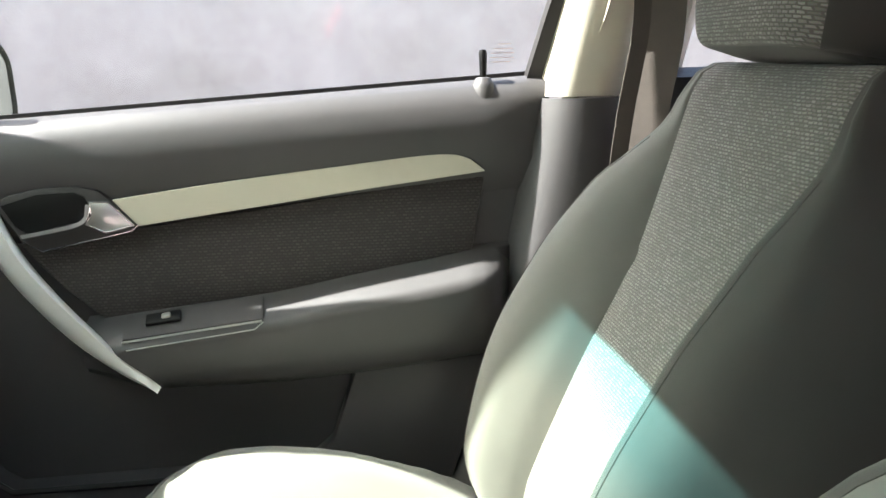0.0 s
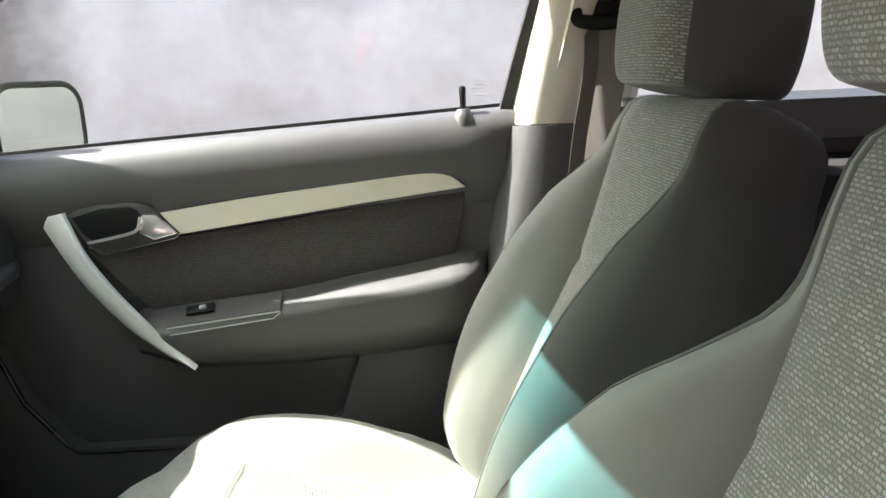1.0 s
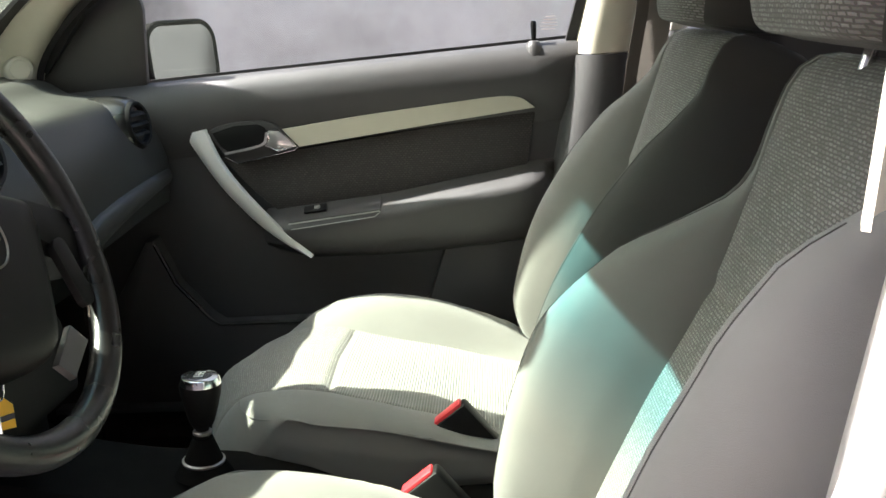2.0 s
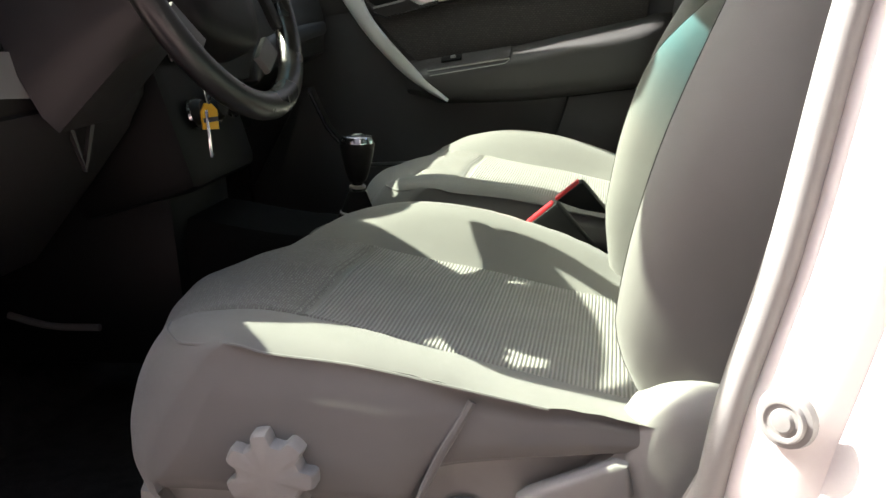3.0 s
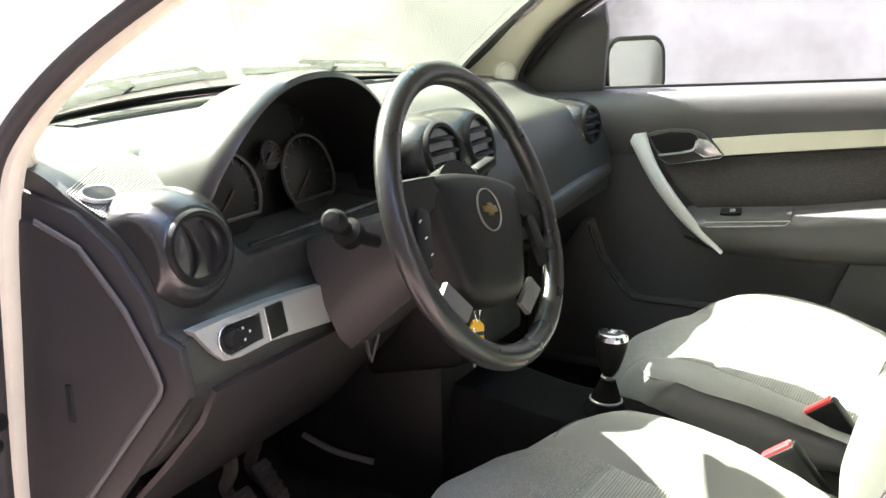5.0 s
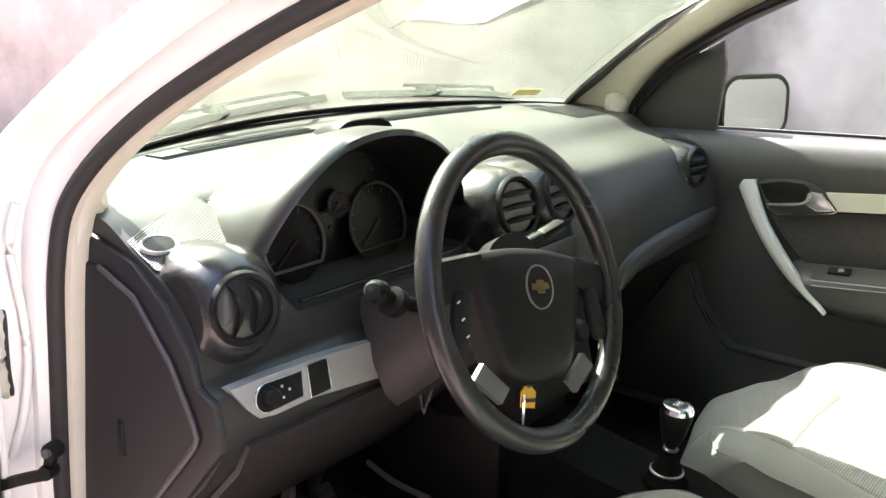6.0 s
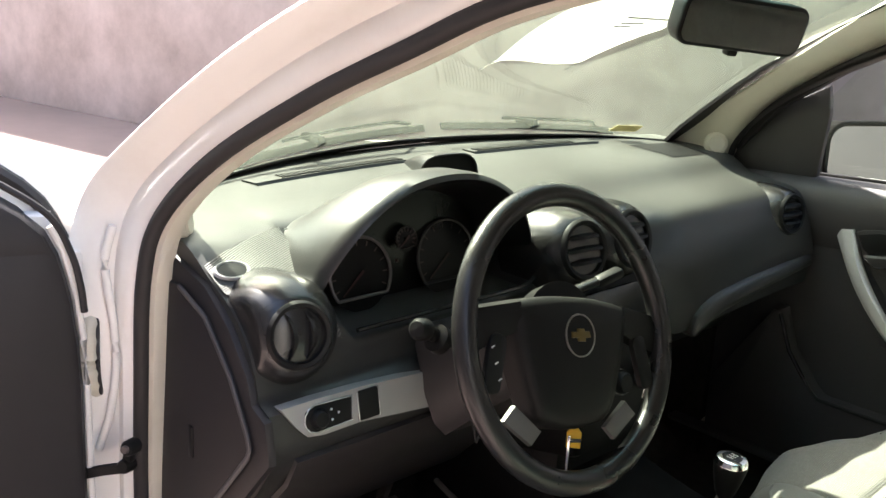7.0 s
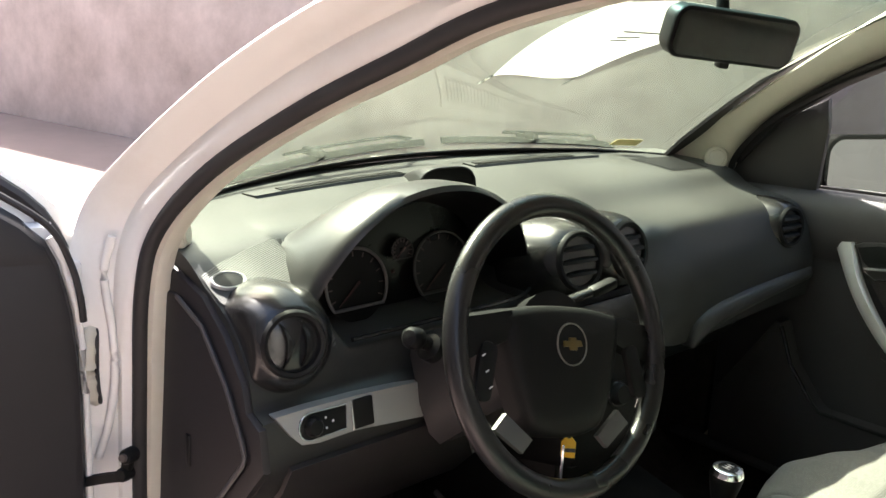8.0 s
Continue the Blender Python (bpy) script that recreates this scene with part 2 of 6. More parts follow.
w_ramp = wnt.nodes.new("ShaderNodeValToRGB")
# tones along x put the wall's shaded and brighter stretches into its colour
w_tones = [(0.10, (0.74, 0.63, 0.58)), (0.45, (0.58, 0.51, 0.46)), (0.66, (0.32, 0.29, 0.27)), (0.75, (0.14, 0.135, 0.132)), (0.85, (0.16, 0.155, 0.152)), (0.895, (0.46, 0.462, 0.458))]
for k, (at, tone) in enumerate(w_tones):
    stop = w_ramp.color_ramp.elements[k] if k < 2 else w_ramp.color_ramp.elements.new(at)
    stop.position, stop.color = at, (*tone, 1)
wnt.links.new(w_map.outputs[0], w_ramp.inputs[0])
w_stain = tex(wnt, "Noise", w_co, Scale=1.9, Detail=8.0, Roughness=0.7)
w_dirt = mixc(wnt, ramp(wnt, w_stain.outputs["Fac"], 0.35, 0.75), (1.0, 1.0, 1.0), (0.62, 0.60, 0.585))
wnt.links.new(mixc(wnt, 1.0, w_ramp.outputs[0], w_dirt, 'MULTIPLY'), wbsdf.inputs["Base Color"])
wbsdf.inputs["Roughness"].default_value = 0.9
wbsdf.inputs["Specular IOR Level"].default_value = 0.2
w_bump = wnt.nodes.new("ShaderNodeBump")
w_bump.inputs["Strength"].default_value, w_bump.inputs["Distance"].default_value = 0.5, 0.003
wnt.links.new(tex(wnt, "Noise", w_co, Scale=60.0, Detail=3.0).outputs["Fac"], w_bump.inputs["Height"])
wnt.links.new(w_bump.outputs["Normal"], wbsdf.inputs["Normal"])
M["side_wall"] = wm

pm, pnt, pbsdf = nodes_of("thin white paper")
pbsdf.inputs["Base Color"].default_value, pbsdf.inputs["Roughness"].default_value = (0.85, 0.85, 0.83, 1), 0.85
glow_through = pnt.nodes.new("ShaderNodeBsdfTranslucent")
glow_through.inputs["Color"].default_value = (0.85, 0.85, 0.82, 1)
pmix = pnt.nodes.new("ShaderNodeMixShader")
pmix.inputs[0].default_value = 0.5
pnt.links.new(pbsdf.outputs[0], pmix.inputs[1])
pnt.links.new(glow_through.outputs[0], pmix.inputs[2])
pnt.links.new(pmix.outputs[0], pnt.nodes["Material Output"].inputs["Surface"])
M["paper"] = pm

# ---------------------------------------------------------------- mesh tools


def V(*a):
    return Vector(a)


def spline(pts, n):
    """n points evenly in parameter on a smooth curve through pts."""
    pts = [Vector(p) for p in pts]
    ext = [pts[0] * 2 - pts[1], *pts, pts[-1] * 2 - pts[-2]]
    out = []
    for i in range(n):
        t = i * (len(pts) - 1) / (n - 1)
        k = min(int(t), len(pts) - 2)
        f = t - k
        a, b, c, d = ext[k:k + 4]
        out.append(0.5 * ((2 * b) + (c - a) * f + (2 * a - 5 * b + 4 * c - d) * f * f + (3 * b - a - 3 * c + d) * f ** 3))
    return out


def interp(table, t):
    """Smooth lookup in a short table of (t, value), without overshoot."""
    xs, ys = [r[0] for r in table], [r[1] for r in table]
    if t <= xs[0]:
        return ys[0]
    if t >= xs[-1]:
        return ys[-1]
    d = [(ys[i + 1] - ys[i]) / max(1e-9, xs[i + 1] - xs[i]) for i in range(len(xs) - 1)]
    k = max(i for i in range(len(xs) - 1) if xs[i] <= t)

    def slope(i):
        if i == 0 or i == len(xs) - 1:
            return d[min(i, len(d) - 1)] * 0.5
        return 0.0 if d[i - 1] * d[i] <= 0 else 2 * d[i - 1] * d[i] / (d[i - 1] + d[i])

    h = xs[k + 1] - xs[k]
    f = (t - xs[k]) / max(1e-9, h)
    return (ys[k] * (1 + 2 * f) * (1 - f) ** 2 + slope(k) * h * f * (1 - f) ** 2
            + ys[k + 1] * f * f * (3 - 2 * f) + slope(k + 1) * h * f * f * (f - 1))


def sheet(rows, closed_u=False, closed_v=False, caps=False, uv=None):
    """A bmesh of quads through rows of points. uv: metres per point, rows alike."""
    bm = bmesh.new()
    vs = [[bm.verts.new(p) for p in row] for row in rows]
    layer = bm.loops.layers.uv.new("UVMap") if uv else None
    nr, nc = len(rows), len(rows[0])
    for i in range(nr if closed_v else nr - 1):
        for j in range(nc if closed_u else nc - 1):
            ids = [(i, j), (i, (j + 1) % nc), ((i + 1) % nr, (j + 1) % nc), ((i + 1) % nr, j)]
            try:
                f = bm.faces.new([vs[a][b] for a, b in ids])
            except ValueError:
                continue
            if layer:
                for loop, (a, b) in zip(f.loops, ids):
                    loop[layer].uv = uv[a][b]
    if caps:
        for row in (vs[0], vs[-1]):
            bm.faces.new(row)
    return bm


def thick(bm, depth):
    """Gives a sheet its thickness."""
    bmesh.ops.recalc_face_normals(bm, faces=bm.faces)
    bmesh.ops.solidify(bm, geom=bm.faces[:], thickness=depth)
    return bm


def box(sx, sy, sz, bevel=0.004, seg=2, at=None):
    bm = bmesh.new()
    bmesh.ops.create_cube(bm, size=1, matrix=Matrix.Diagonal((sx, sy, sz, 1)))
    if bevel:
        bmesh.ops.bevel(bm, geom=bm.edges[:], offset=bevel, segments=seg, affect='EDGES', profile=0.5)
    if at is not None:
        bmesh.ops.transform(bm, matrix=at if isinstance(at, Matrix) else Matrix.Translation(at), verts=bm.verts)
    return bm


def prism(poly, depth, at, bevel=0.0, seg=2):
    """A plate: a flat outline in its own x, y, raised by depth along z, and then set at a pose."""
    bm = bmesh.new()
    lo = [bm.verts.new((x, y, 0)) for x, y in poly]
    hi = [bm.verts.new((x, y, depth)) for x, y in poly]
    bm.faces.new(lo[::-1])
    top = bm.faces.new(hi)
    n = len(poly)
    for i in range(n):
        bm.faces.new((lo[i], lo[(i + 1) % n], hi[(i + 1) % n], hi[i]))
    bmesh.ops.recalc_face_normals(bm, faces=bm.faces)
    if bevel:
        bmesh.ops.bevel(bm, geom=list(top.edges), offset=bevel, segments=seg, affect='EDGES', profile=0.5)
    bmesh.ops.transform(bm, matrix=at, verts=bm.verts)
    return bm


def lathe(profile, n=32, at=None):
    rows = [[V(r * math.cos(2 * math.pi * k / n), r * math.sin(2 * math.pi * k / n), h) for k in range(n)] for r, h in profile]
    bm = sheet(rows, closed_u=True, caps=True)
    bmesh.ops.recalc_face_normals(bm, faces=bm.faces)
    if at is not None:
        bmesh.ops.transform(bm, matrix=at, verts=bm.verts)
    return bm


def sweep(path, section, closed=False, up=(0, 0, 1), scale=None):
    """A section (list of side, up offsets) drawn along a path."""
    path = [Vector(p) for p in path]
    n, rows = len(path), []
    for i, p in enumerate(path):
        a = path[(i - 1) % n] if closed or i else p
        b = path[(i + 1) % n] if closed or i < n - 1 else p
        t = (b - a).normalized()
        side = t.cross(Vector(up))
        side = side.normalized() if side.length > 1e-4 else V(1, 0, 0)
        top = side.cross(t)
        k = scale[i] if scale else 1
        rows.append([p + side * (s * k) + top * (u * k) for s, u in section])
    bm = sheet(rows, closed_u=True, closed_v=closed, caps=not closed)
    bmesh.ops.recalc_face_normals(bm, faces=bm.faces)
    return bm


def ring(r, n=10, flat=1.0):
    return [(r * math.cos(2 * math.pi * k / n), r * flat * math.sin(2 * math.pi * k / n)) for k in range(n)]


def joined(*bms):
    """One bmesh out of several that make up one part."""
    out = bmesh.new()
    for b in bms:
        me = bpy.data.meshes.new("joint")
        b.to_mesh(me)
        b.free()
        out.from_mesh(me)
        bpy.data.meshes.remove(me)
    return out


def part(name, bm, material, parent=None, label="", sharp=38, kind=""):
    me = bpy.data.meshes.new(name)
    bm.to_mesh(me)
    bm.free()
    me.materials.append(material)
    me.shade_smooth()
    me.set_sharp_from_angle(angle=radians(sharp))
    ob = new(name, me)
    if parent is not None:
        ob.parent = parent
    return tagged(ob, label=label, kind=kind)


def thing(name, label, category, group="", kind="", at=None):
    ob = new(name)
    ob.empty_display_size = 0.05
    if at is not None:
        ob.matrix_world = at
    return tagged(ob, label=label, category=category, group=group, kind=kind)


# frames of reference: a plate's own x, y, z laid into the world
FACE_IN = Matrix(((1, 0, 0, 0), (0, 0, -1, 0), (0, 1, 0, 0), (0, 0, 0, 1)))   # x, z plane, thickness towards -y


def on_door(y):
    return Matrix.Translation((0, y, 0)) @ FACE_IN


def facing(at, normal, up=(0, 0, 1)):
    """A pose at a point with its z along the normal and its y as near to up as it goes."""
    n = Vector(normal).normalized()
    x = Vector(up).cross(n).normalized()
    y = n.cross(x)
    return Matrix.Translation(at) @ Matrix((x, y, n)).transposed().to_4x4()

# ---------------------------------------------------------------- yard around the car
ground = part("ground", sheet([[V(x, y, 0) for x in np.linspace(-60, 60, 25)] for y in np.linspace(-60, 60, 25)]), M["yard"], label="pale dusty concrete yard floor in full sun", kind="structure")
tagged(ground, category="ground")
WALL_TURN = math.atan(0.21)
WALL_DIR = V(math.cos(WALL_TURN), math.sin(WALL_TURN), 0)
for nm, x0, x1, mat, lab in (("wall_east", -14.0, 9.0, "side_wall", "long stained grey and pinkish wall, its shaded and brighter stretches painted in"),):
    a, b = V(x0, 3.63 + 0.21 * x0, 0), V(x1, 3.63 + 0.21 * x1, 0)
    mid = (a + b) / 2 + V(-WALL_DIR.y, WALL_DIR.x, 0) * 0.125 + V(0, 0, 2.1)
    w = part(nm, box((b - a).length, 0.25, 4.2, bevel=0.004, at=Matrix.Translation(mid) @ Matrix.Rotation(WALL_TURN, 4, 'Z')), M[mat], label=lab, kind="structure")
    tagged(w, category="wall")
# the first wall is unseen, dark and tall to cut light from its side
for nm, size, at, lab in (("light_block_west", (24, 0.25, 5.2), (-1, -3.4, 2.6), "unseen dark wall, added to cut light from the driver's side"),
                          ("wall_south", (0.25, 26, 3.9), (8.5, -3, 1.95), "grey stained concrete wall behind the car"),
                          ("wall_north", (0.25, 32, 2.0), (-13.6, 0, 1.0), "stained pale wall at the far end of the yard")):
    w = part(nm, box(*size, bevel=0.01, at=at), M[{"wall_north": "plaster", "light_block_west": "dark_wall"}.get(nm, "concrete")], label=lab, kind="structure")
    tagged(w, category="wall")

# ---------------------------------------------------------------- car body
# Half of the body is drawn for the driver's side (y < 0) and mirrored for the passenger's.
SEAL = [(-0.50, 0.725, 0.30), (-0.515, 0.73, 0.48), (-0.485, 0.735, 0.75), (-0.463, 0.735, 0.90), (-0.438, 0.72, 0.985), (-0.345, 0.69, 1.078), (-0.19, 0.655, 1.172),
        (-0.045, 0.632, 1.240), (0.10, 0.612, 1.302), (0.30, 0.595, 1.345), (0.50, 0.59, 1.355), (0.66, 0.60, 1.33), (0.71, 0.63, 1.22), (0.685, 0.685, 1.05),
        (0.648, 0.735, 0.94), (0.60, 0.74, 0.80), (0.56, 0.74, 0.62), (0.525, 0.74, 0.50), (0.485, 0.735, 0.34), (0.40, 0.73, 0.268), (0.0, 0.725, 0.258), (-0.40, 0.725, 0.262)]
OUTER = [(-0.55, 0.80, 0.27), (-0.56, 0.815, 0.50), (-0.53, 0.82, 0.75), (-0.545, 0.82, 0.90), (-0.54, 0.79, 1.01), (-0.45, 0.757, 1.102), (-0.28, 0.718, 1.220),
         (-0.09, 0.688, 1.312), (0.08, 0.668, 1.36), (0.30, 0.655, 1.395), (0.52, 0.65, 1.40), (0.73, 0.655, 1.39), (0.80, 0.68, 1.25), (0.785, 0.74, 1.07),
         (0.765, 0.805, 0.93), (0.73, 0.825, 0.80), (0.69, 0.83, 0.62), (0.65, 0.83, 0.48), (0.58, 0.825, 0.29), (0.42, 0.81, 0.205), (0.0, 0.80, 0.195), (-0.40, 0.80, 0.20)]
TRIM = [(-0.59, 0.675, 0.955), (-0.50, 0.668, 1.03), (-0.395, 0.635, 1.095), (-0.255, 0.592, 1.19), (-0.06, 0.55, 1.322), (0.06, 0.53, 1.365)]


def side_of(pts, s):
    return [V(x, s * y, z) for x, y, z in pts]


def loop_ring(pts, n):
    """Evenly many points on a closed smooth curve."""
    k = len(pts)
    big = spline([pts[-1], *pts, pts[0], pts[1]], (k + 2) * 6 + 1)
    return big[6:6 + k * 6]


def body_side(s, name):
    body = thing(name, "white painted car body side with black door seal", "car body", kind="structure")
    seal = loop_ring(side_of(SEAL, s), 0)
    outer = loop_ring(side_of(OUTER, s), 0)
    rows = []
    for f, push in ((0.0, 0.0), (0.12, 0.004), (0.3, 0.0), (0.46, -0.012), (0.55, -0.020), (0.66, -0.012), (0.8, 0.004), (0.93, 0.004), (1.0, -0.006), (1.03, -0.03)):
        rows.append([a.lerp(b, f) + V(0, s * push, 0) for a, b in zip(seal, outer)])
    part("door_jamb", sheet(rows, closed_u=True), M["white"], body)
    back = [i for i in range(len(seal)) if seal[i].x > 0.44 and 0.30 < seal[i].z < 1.02]
    front = list(range(back[-1], len(seal))) + list(range(0, back[0] + 1))
    part("door_seal", sweep([seal[i] + V(0, s * 0.004, 0) for i in front], ring(0.0115, 10), up=(0, 1, 0)), M["rubber"], body, "black rubber door seal")
    part("door_seal", sweep([seal[i] + V(0, s * 0.004, 0) for i in back], ring(0.0115, 10), up=(0, 1, 0)), M["beige" if s > 0 else "grey"], body, "pale worn rear door seal")
    # pale lip that covers the flange inside the seal
    lip = [[p + V(0, -s * d, 0) + (V(0.1, s * 0.66, 0.85) - p).normalized() * e for p in seal] for d, e in ((0.0, 0.006), (0.004, 0.017), (0.016, 0.02), (0.03, 0.014))]
    if s > 0:
        n = len(seal)
        first = next(i for i in range(n) if seal[i].x > 0.16 and seal[i].z > 1.2)
        start = next(i for i in range(n) if seal[i].z > 0.90)
        part("flange_trim", sheet([r[first:] + r[:start + 1] for r in lip]), M["beige"], body, "beige flange trim")
        part("flange_trim", sheet([r[start:first + 1] for r in lip]), M["rubber"], body, "black front flange trim")
    else:
        part("flange_trim", sheet([[r[i] for i in front] for r in lip]), M["beige"], body, "beige flange trim")
        part("flange_trim", sheet([[lip[0][i].lerp(r[i], 0.4) for i in back] for r in lip]), M["grey"], body, "pale grey rear flange trim")
    # front pillar trim between the windscreen and the seal
    o = spline(side_of([(-0.44, 0.722, 0.915), (-0.425, 0.712, 0.975), (-0.345, 0.683, 1.070), (-0.19, 0.648, 1.172), (-0.045, 0.625, 1.240), (0.10, 0.605, 1.302)], s), 26)
    if s > 0:
        o = [p + V(0, 0.016, 0.004) for p in o]
    i = spline(side_of([(x, y + interp([(-0.32, 0.0), (-0.10, 0.030), (0.06, 0.036)] if s > 0 else [(-0.59, 0.022), (-0.50, 0.028), (-0.395, 0.030), (-0.255, 0.014), (-0.06, 0.0)], x), z) for x, y, z in TRIM], s), 26)
    rows = []
    for f in np.linspace(0, 1, 9):
        b = math.sin(math.pi * f) * (0.022 if s > 0 else 0.010)
        rows.append([p.lerp(q, f) + V(0.6, -s * 0.5, -0.2).normalized() * b for p, q in zip(o, i)])
    rows.append([q + V(-0.008, s * 0.004, 0.0) for q in i])
    part("pillar_trim", thick(sheet(rows), 0.004), M["beige"], body, "beige front pillar trim")
    pin = V(-0.462, s * 0.678, 0.968)
    part("pillar_cap", lathe([(0.0, 0.009), (0.018, 0.009), (0.0195, 0.006), (0.0215, 0.006), (0.0255, 0.004), (0.0275, 0.0), (0.0275, -0.014)], 24, facing(pin, (0.6, -s * 0.72, 0.1))), M["beige"], body, "round beige plug")
    # roof rail trim and outer roof edge
    rail = spline(side_of([(0.06, 0.53, 1.365), (0.35, 0.52, 1.385), (0.8, 0.52, 1.385), (1.3, 0.53, 1.36)], s), 14)
    rail_o = spline(side_of([(0.08, 0.60, 1.302), (0.35, 0.585, 1.345), (0.70, 0.60, 1.33), (1.3, 0.60, 1.28)], s), 14)
    part("roof_rail_trim", thick(sheet([rail, [a.lerp(b, 0.5) + V(0, -s * 0.012, -0.008) for a, b in zip(rail, rail_o)], rail_o]), 0.004), M["headliner"], body, "beige roof rail trim")
    # centre pillar: pale upper cover, charcoal lower cover
    up = []
    for x0, x1, y, z in ((0.612, 0.70, 0.703, 0.945), (0.635, 0.722, 0.675, 1.06), (0.66, 0.74, 0.645, 1.17), (0.68, 0.755, 0.605, 1.34)):
        up.append([V(x0 - 0.012, s * (y + 0.028), z), V(x0, s * y, z), V(x0 + 0.022, s * (y - 0.018), z), V(x1 - 0.022, s * (y - 0.02), z), V(x1, s * (y - 0.004), z), V(x1 + 0.02, s * (y + 0.03), z)])
    lo = []
    for x0, x1, y, z in ((0.608, 0.705, 0.699, 0.943), (0.58, 0.70, 0.70, 0.80), (0.55, 0.69, 0.70, 0.66), (0.51, 0.69, 0.70, 0.48), (0.44, 0.70, 0.70, 0.33)):
        if s > 0:
            lo.append([V(x0 - 0.012, s * (y + 0.03), z), V(x0, s * y, z), V(x0 + 0.03, s * (y - 0.022), z), V(x1 - 0.03, s * (y - 0.024), z), V(x1, s * (y - 0.004), z), V(x1 + 0.02, s * (y + 0.03), z)])
        else:
            lo.append([V(x0 + 0.022, s * (y + 0.040), z), V(x0 + 0.023, s * (y + 0.012), z), V(x0 + 0.027, s * (y - 0.010), z), V(x0 + 0.045, s * (y - 0.016), z), V(x1, s * (y - 0.012), z), V(x1 + 0.02, s * (y + 0.03), z)])
    up, lo = [spline(r, 21) for r in up], [spline(r, 21) for r in lo]
    part("pillar_cover", thick(sheet(up), 0.004), M["beige"], body, "pale beige upper pillar cover", sharp=50)
    part("pillar_cover", thick(sheet(lo), 0.004), M["plastic" if s > 0 else "grey"], body, "lower pillar cover", sharp=50)
    # sill plate
    part("sill_plate", box(0.92, 0.09, 0.012, 0.004, at=(-0.03, s * 0.70, 0.268)), M["plastic"], body, "charcoal sill scuff plate")
    # front wing with its inner fold
    wing = []
    for x in np.linspace(-0.53, -1.75, 9):
        f = (-0.53 - x) / 1.22
        top = 0.905 - 0.14 * f
        wing.append([V(x, s * (0.70 - 0.05 * f), top + 0.012), V(x, s * 0.79, top), V(x, s * 0.825, top - 0.05), V(x, s * 0.84, 0.65), V(x, s * 0.835, 0.45), V(x, s * 0.81, 0.28)])
    part("front_wing", thick(sheet(wing), 0.003), M["white"], body, "white front wing", sharp=60)
    # rear door and quarter
    rear = []
    for x in np.linspace(0.80, 2.0, 9):
        rear.append([V(x, s * 0.80, 0.955), V(x, s * 0.825, 0.93), V(x, s * 0.845, 0.80), V(x, s * 0.845, 0.60), V(x, s * 0.83, 0.40), V(x, s * 0.80, 0.27)])
    part("rear_panel", thick(sheet(rear), 0.003), M["white"], body, "white rear door skin", sharp=60)
    part("rear_door_frame", joined(sweep(side_of([(0.80, 0.80, 0.955), (0.815, 0.72, 1.12), (0.83, 0.66, 1.34)], s), ring(0.022, 8)),
                                   sweep(side_of([(0.80, 0.66, 1.37), (1.3, 0.655, 1.33), (1.65, 0.70, 1.10), (1.75, 0.76, 0.97)], s), ring(0.025, 8))), M["white"], body, "white rear window frame")
    part("rear_window", sheet([[V(0.81, s * 0.79, 0.955), V(1.74, s * 0.775, 0.965)], [V(0.815, s * 0.73, 1.12), V(1.62, s * 0.715, 1.12)], [V(0.83, s * 0.665, 1.34), V(1.3, s * 0.66, 1.33)]]), M["side_glass"], body, "dusty rear side window")
    inner = []
    for x in np.linspace(0.74, 1.6, 8):
        inner.append([V(x, s * 0.775, 0.975), V(x, s * 0.755, 0.978), V(x, s * 0.728, 0.965), V(x, s * 0.722, 0.90), V(x, s * 0.735, 0.872), V(x, s * 0.70, 0.855), V(x, s * 0.695, 0.84), V(x, s * 0.735, 0.80), V(x, s * 0.74, 0.34)])
    part("rear_door_panel", thick(sheet(inner), 0.003), M["shroud"], body, "charcoal rear door panel", sharp=30)
    return body


body_left = body_side(-1, "car_body_left")
body_side(1, "car_body_right")
STRIKE = facing((0.5575, -0.7715, 0.504), (-0.58, -0.81, 0))
part("striker", lathe([(0.0, 0.0075), (0.007, 0.007), (0.009, 0.0045), (0.012, 0.0045), (0.0135, 0.006), (0.0155, 0.006), (0.017, 0.003), (0.021, 0.002), (0.0225, -0.003)], 24, STRIKE), M["grey"], body_left, "round door striker plate")

floor = part("floor", joined(box(2.3, 1.44, 0.03, 0.0, at=(0.45, 0, 0.165)), box(0.03, 1.44, 0.62, 0.0, at=(-0.70, 0, 0.50)), box(0.5, 1.44, 0.03, 0.0, at=pose(-0.62, 0, 0.28, 0, 35, 0)),
                             box(0.30, 0.02, 0.62, 0, at=(-0.565, 0.70, 0.47)), box(0.30, 0.02, 0.42, 0, at=(-0.575, -0.68, 0.37)),
                             box(2.2, 0.02, 0.12, 0, at=(0.45, 0.725, 0.2)), box(2.2, 0.02, 0.12, 0, at=(0.45, -0.722, 0.19))), M["carpet"], label="black carpeted car floor and footwell", kind="structure")
tagged(floor, category="floor")
bulk = part("rear_bulkhead", box(0.04, 1.40, 1.1, 0.01, at=(1.62, 0, 0.75)), M["cloth_dark"], label="grey cloth bulkhead behind the rear seats", kind="structure")
tagged(bulk, category="wall")
hl = []
for x in np.linspace(0.03, 1.65, 12):
    z = 1.385 + 0.03 * math.sin(math.pi * (x - 0.03) / 1.62)
    hl.append([V(x - 0.03 * (1 - (y / 0.56) ** 2), y, z - 0.04 * abs(y / 0.56) ** 3) for y in np.linspace(-0.56, 0.56, 13)])
ceil = part("ceiling", thick(sheet(hl), 0.012), M["headliner"], label="beige cloth headliner", kind="structure")
tagged(ceil, category="ceiling")
rf = []
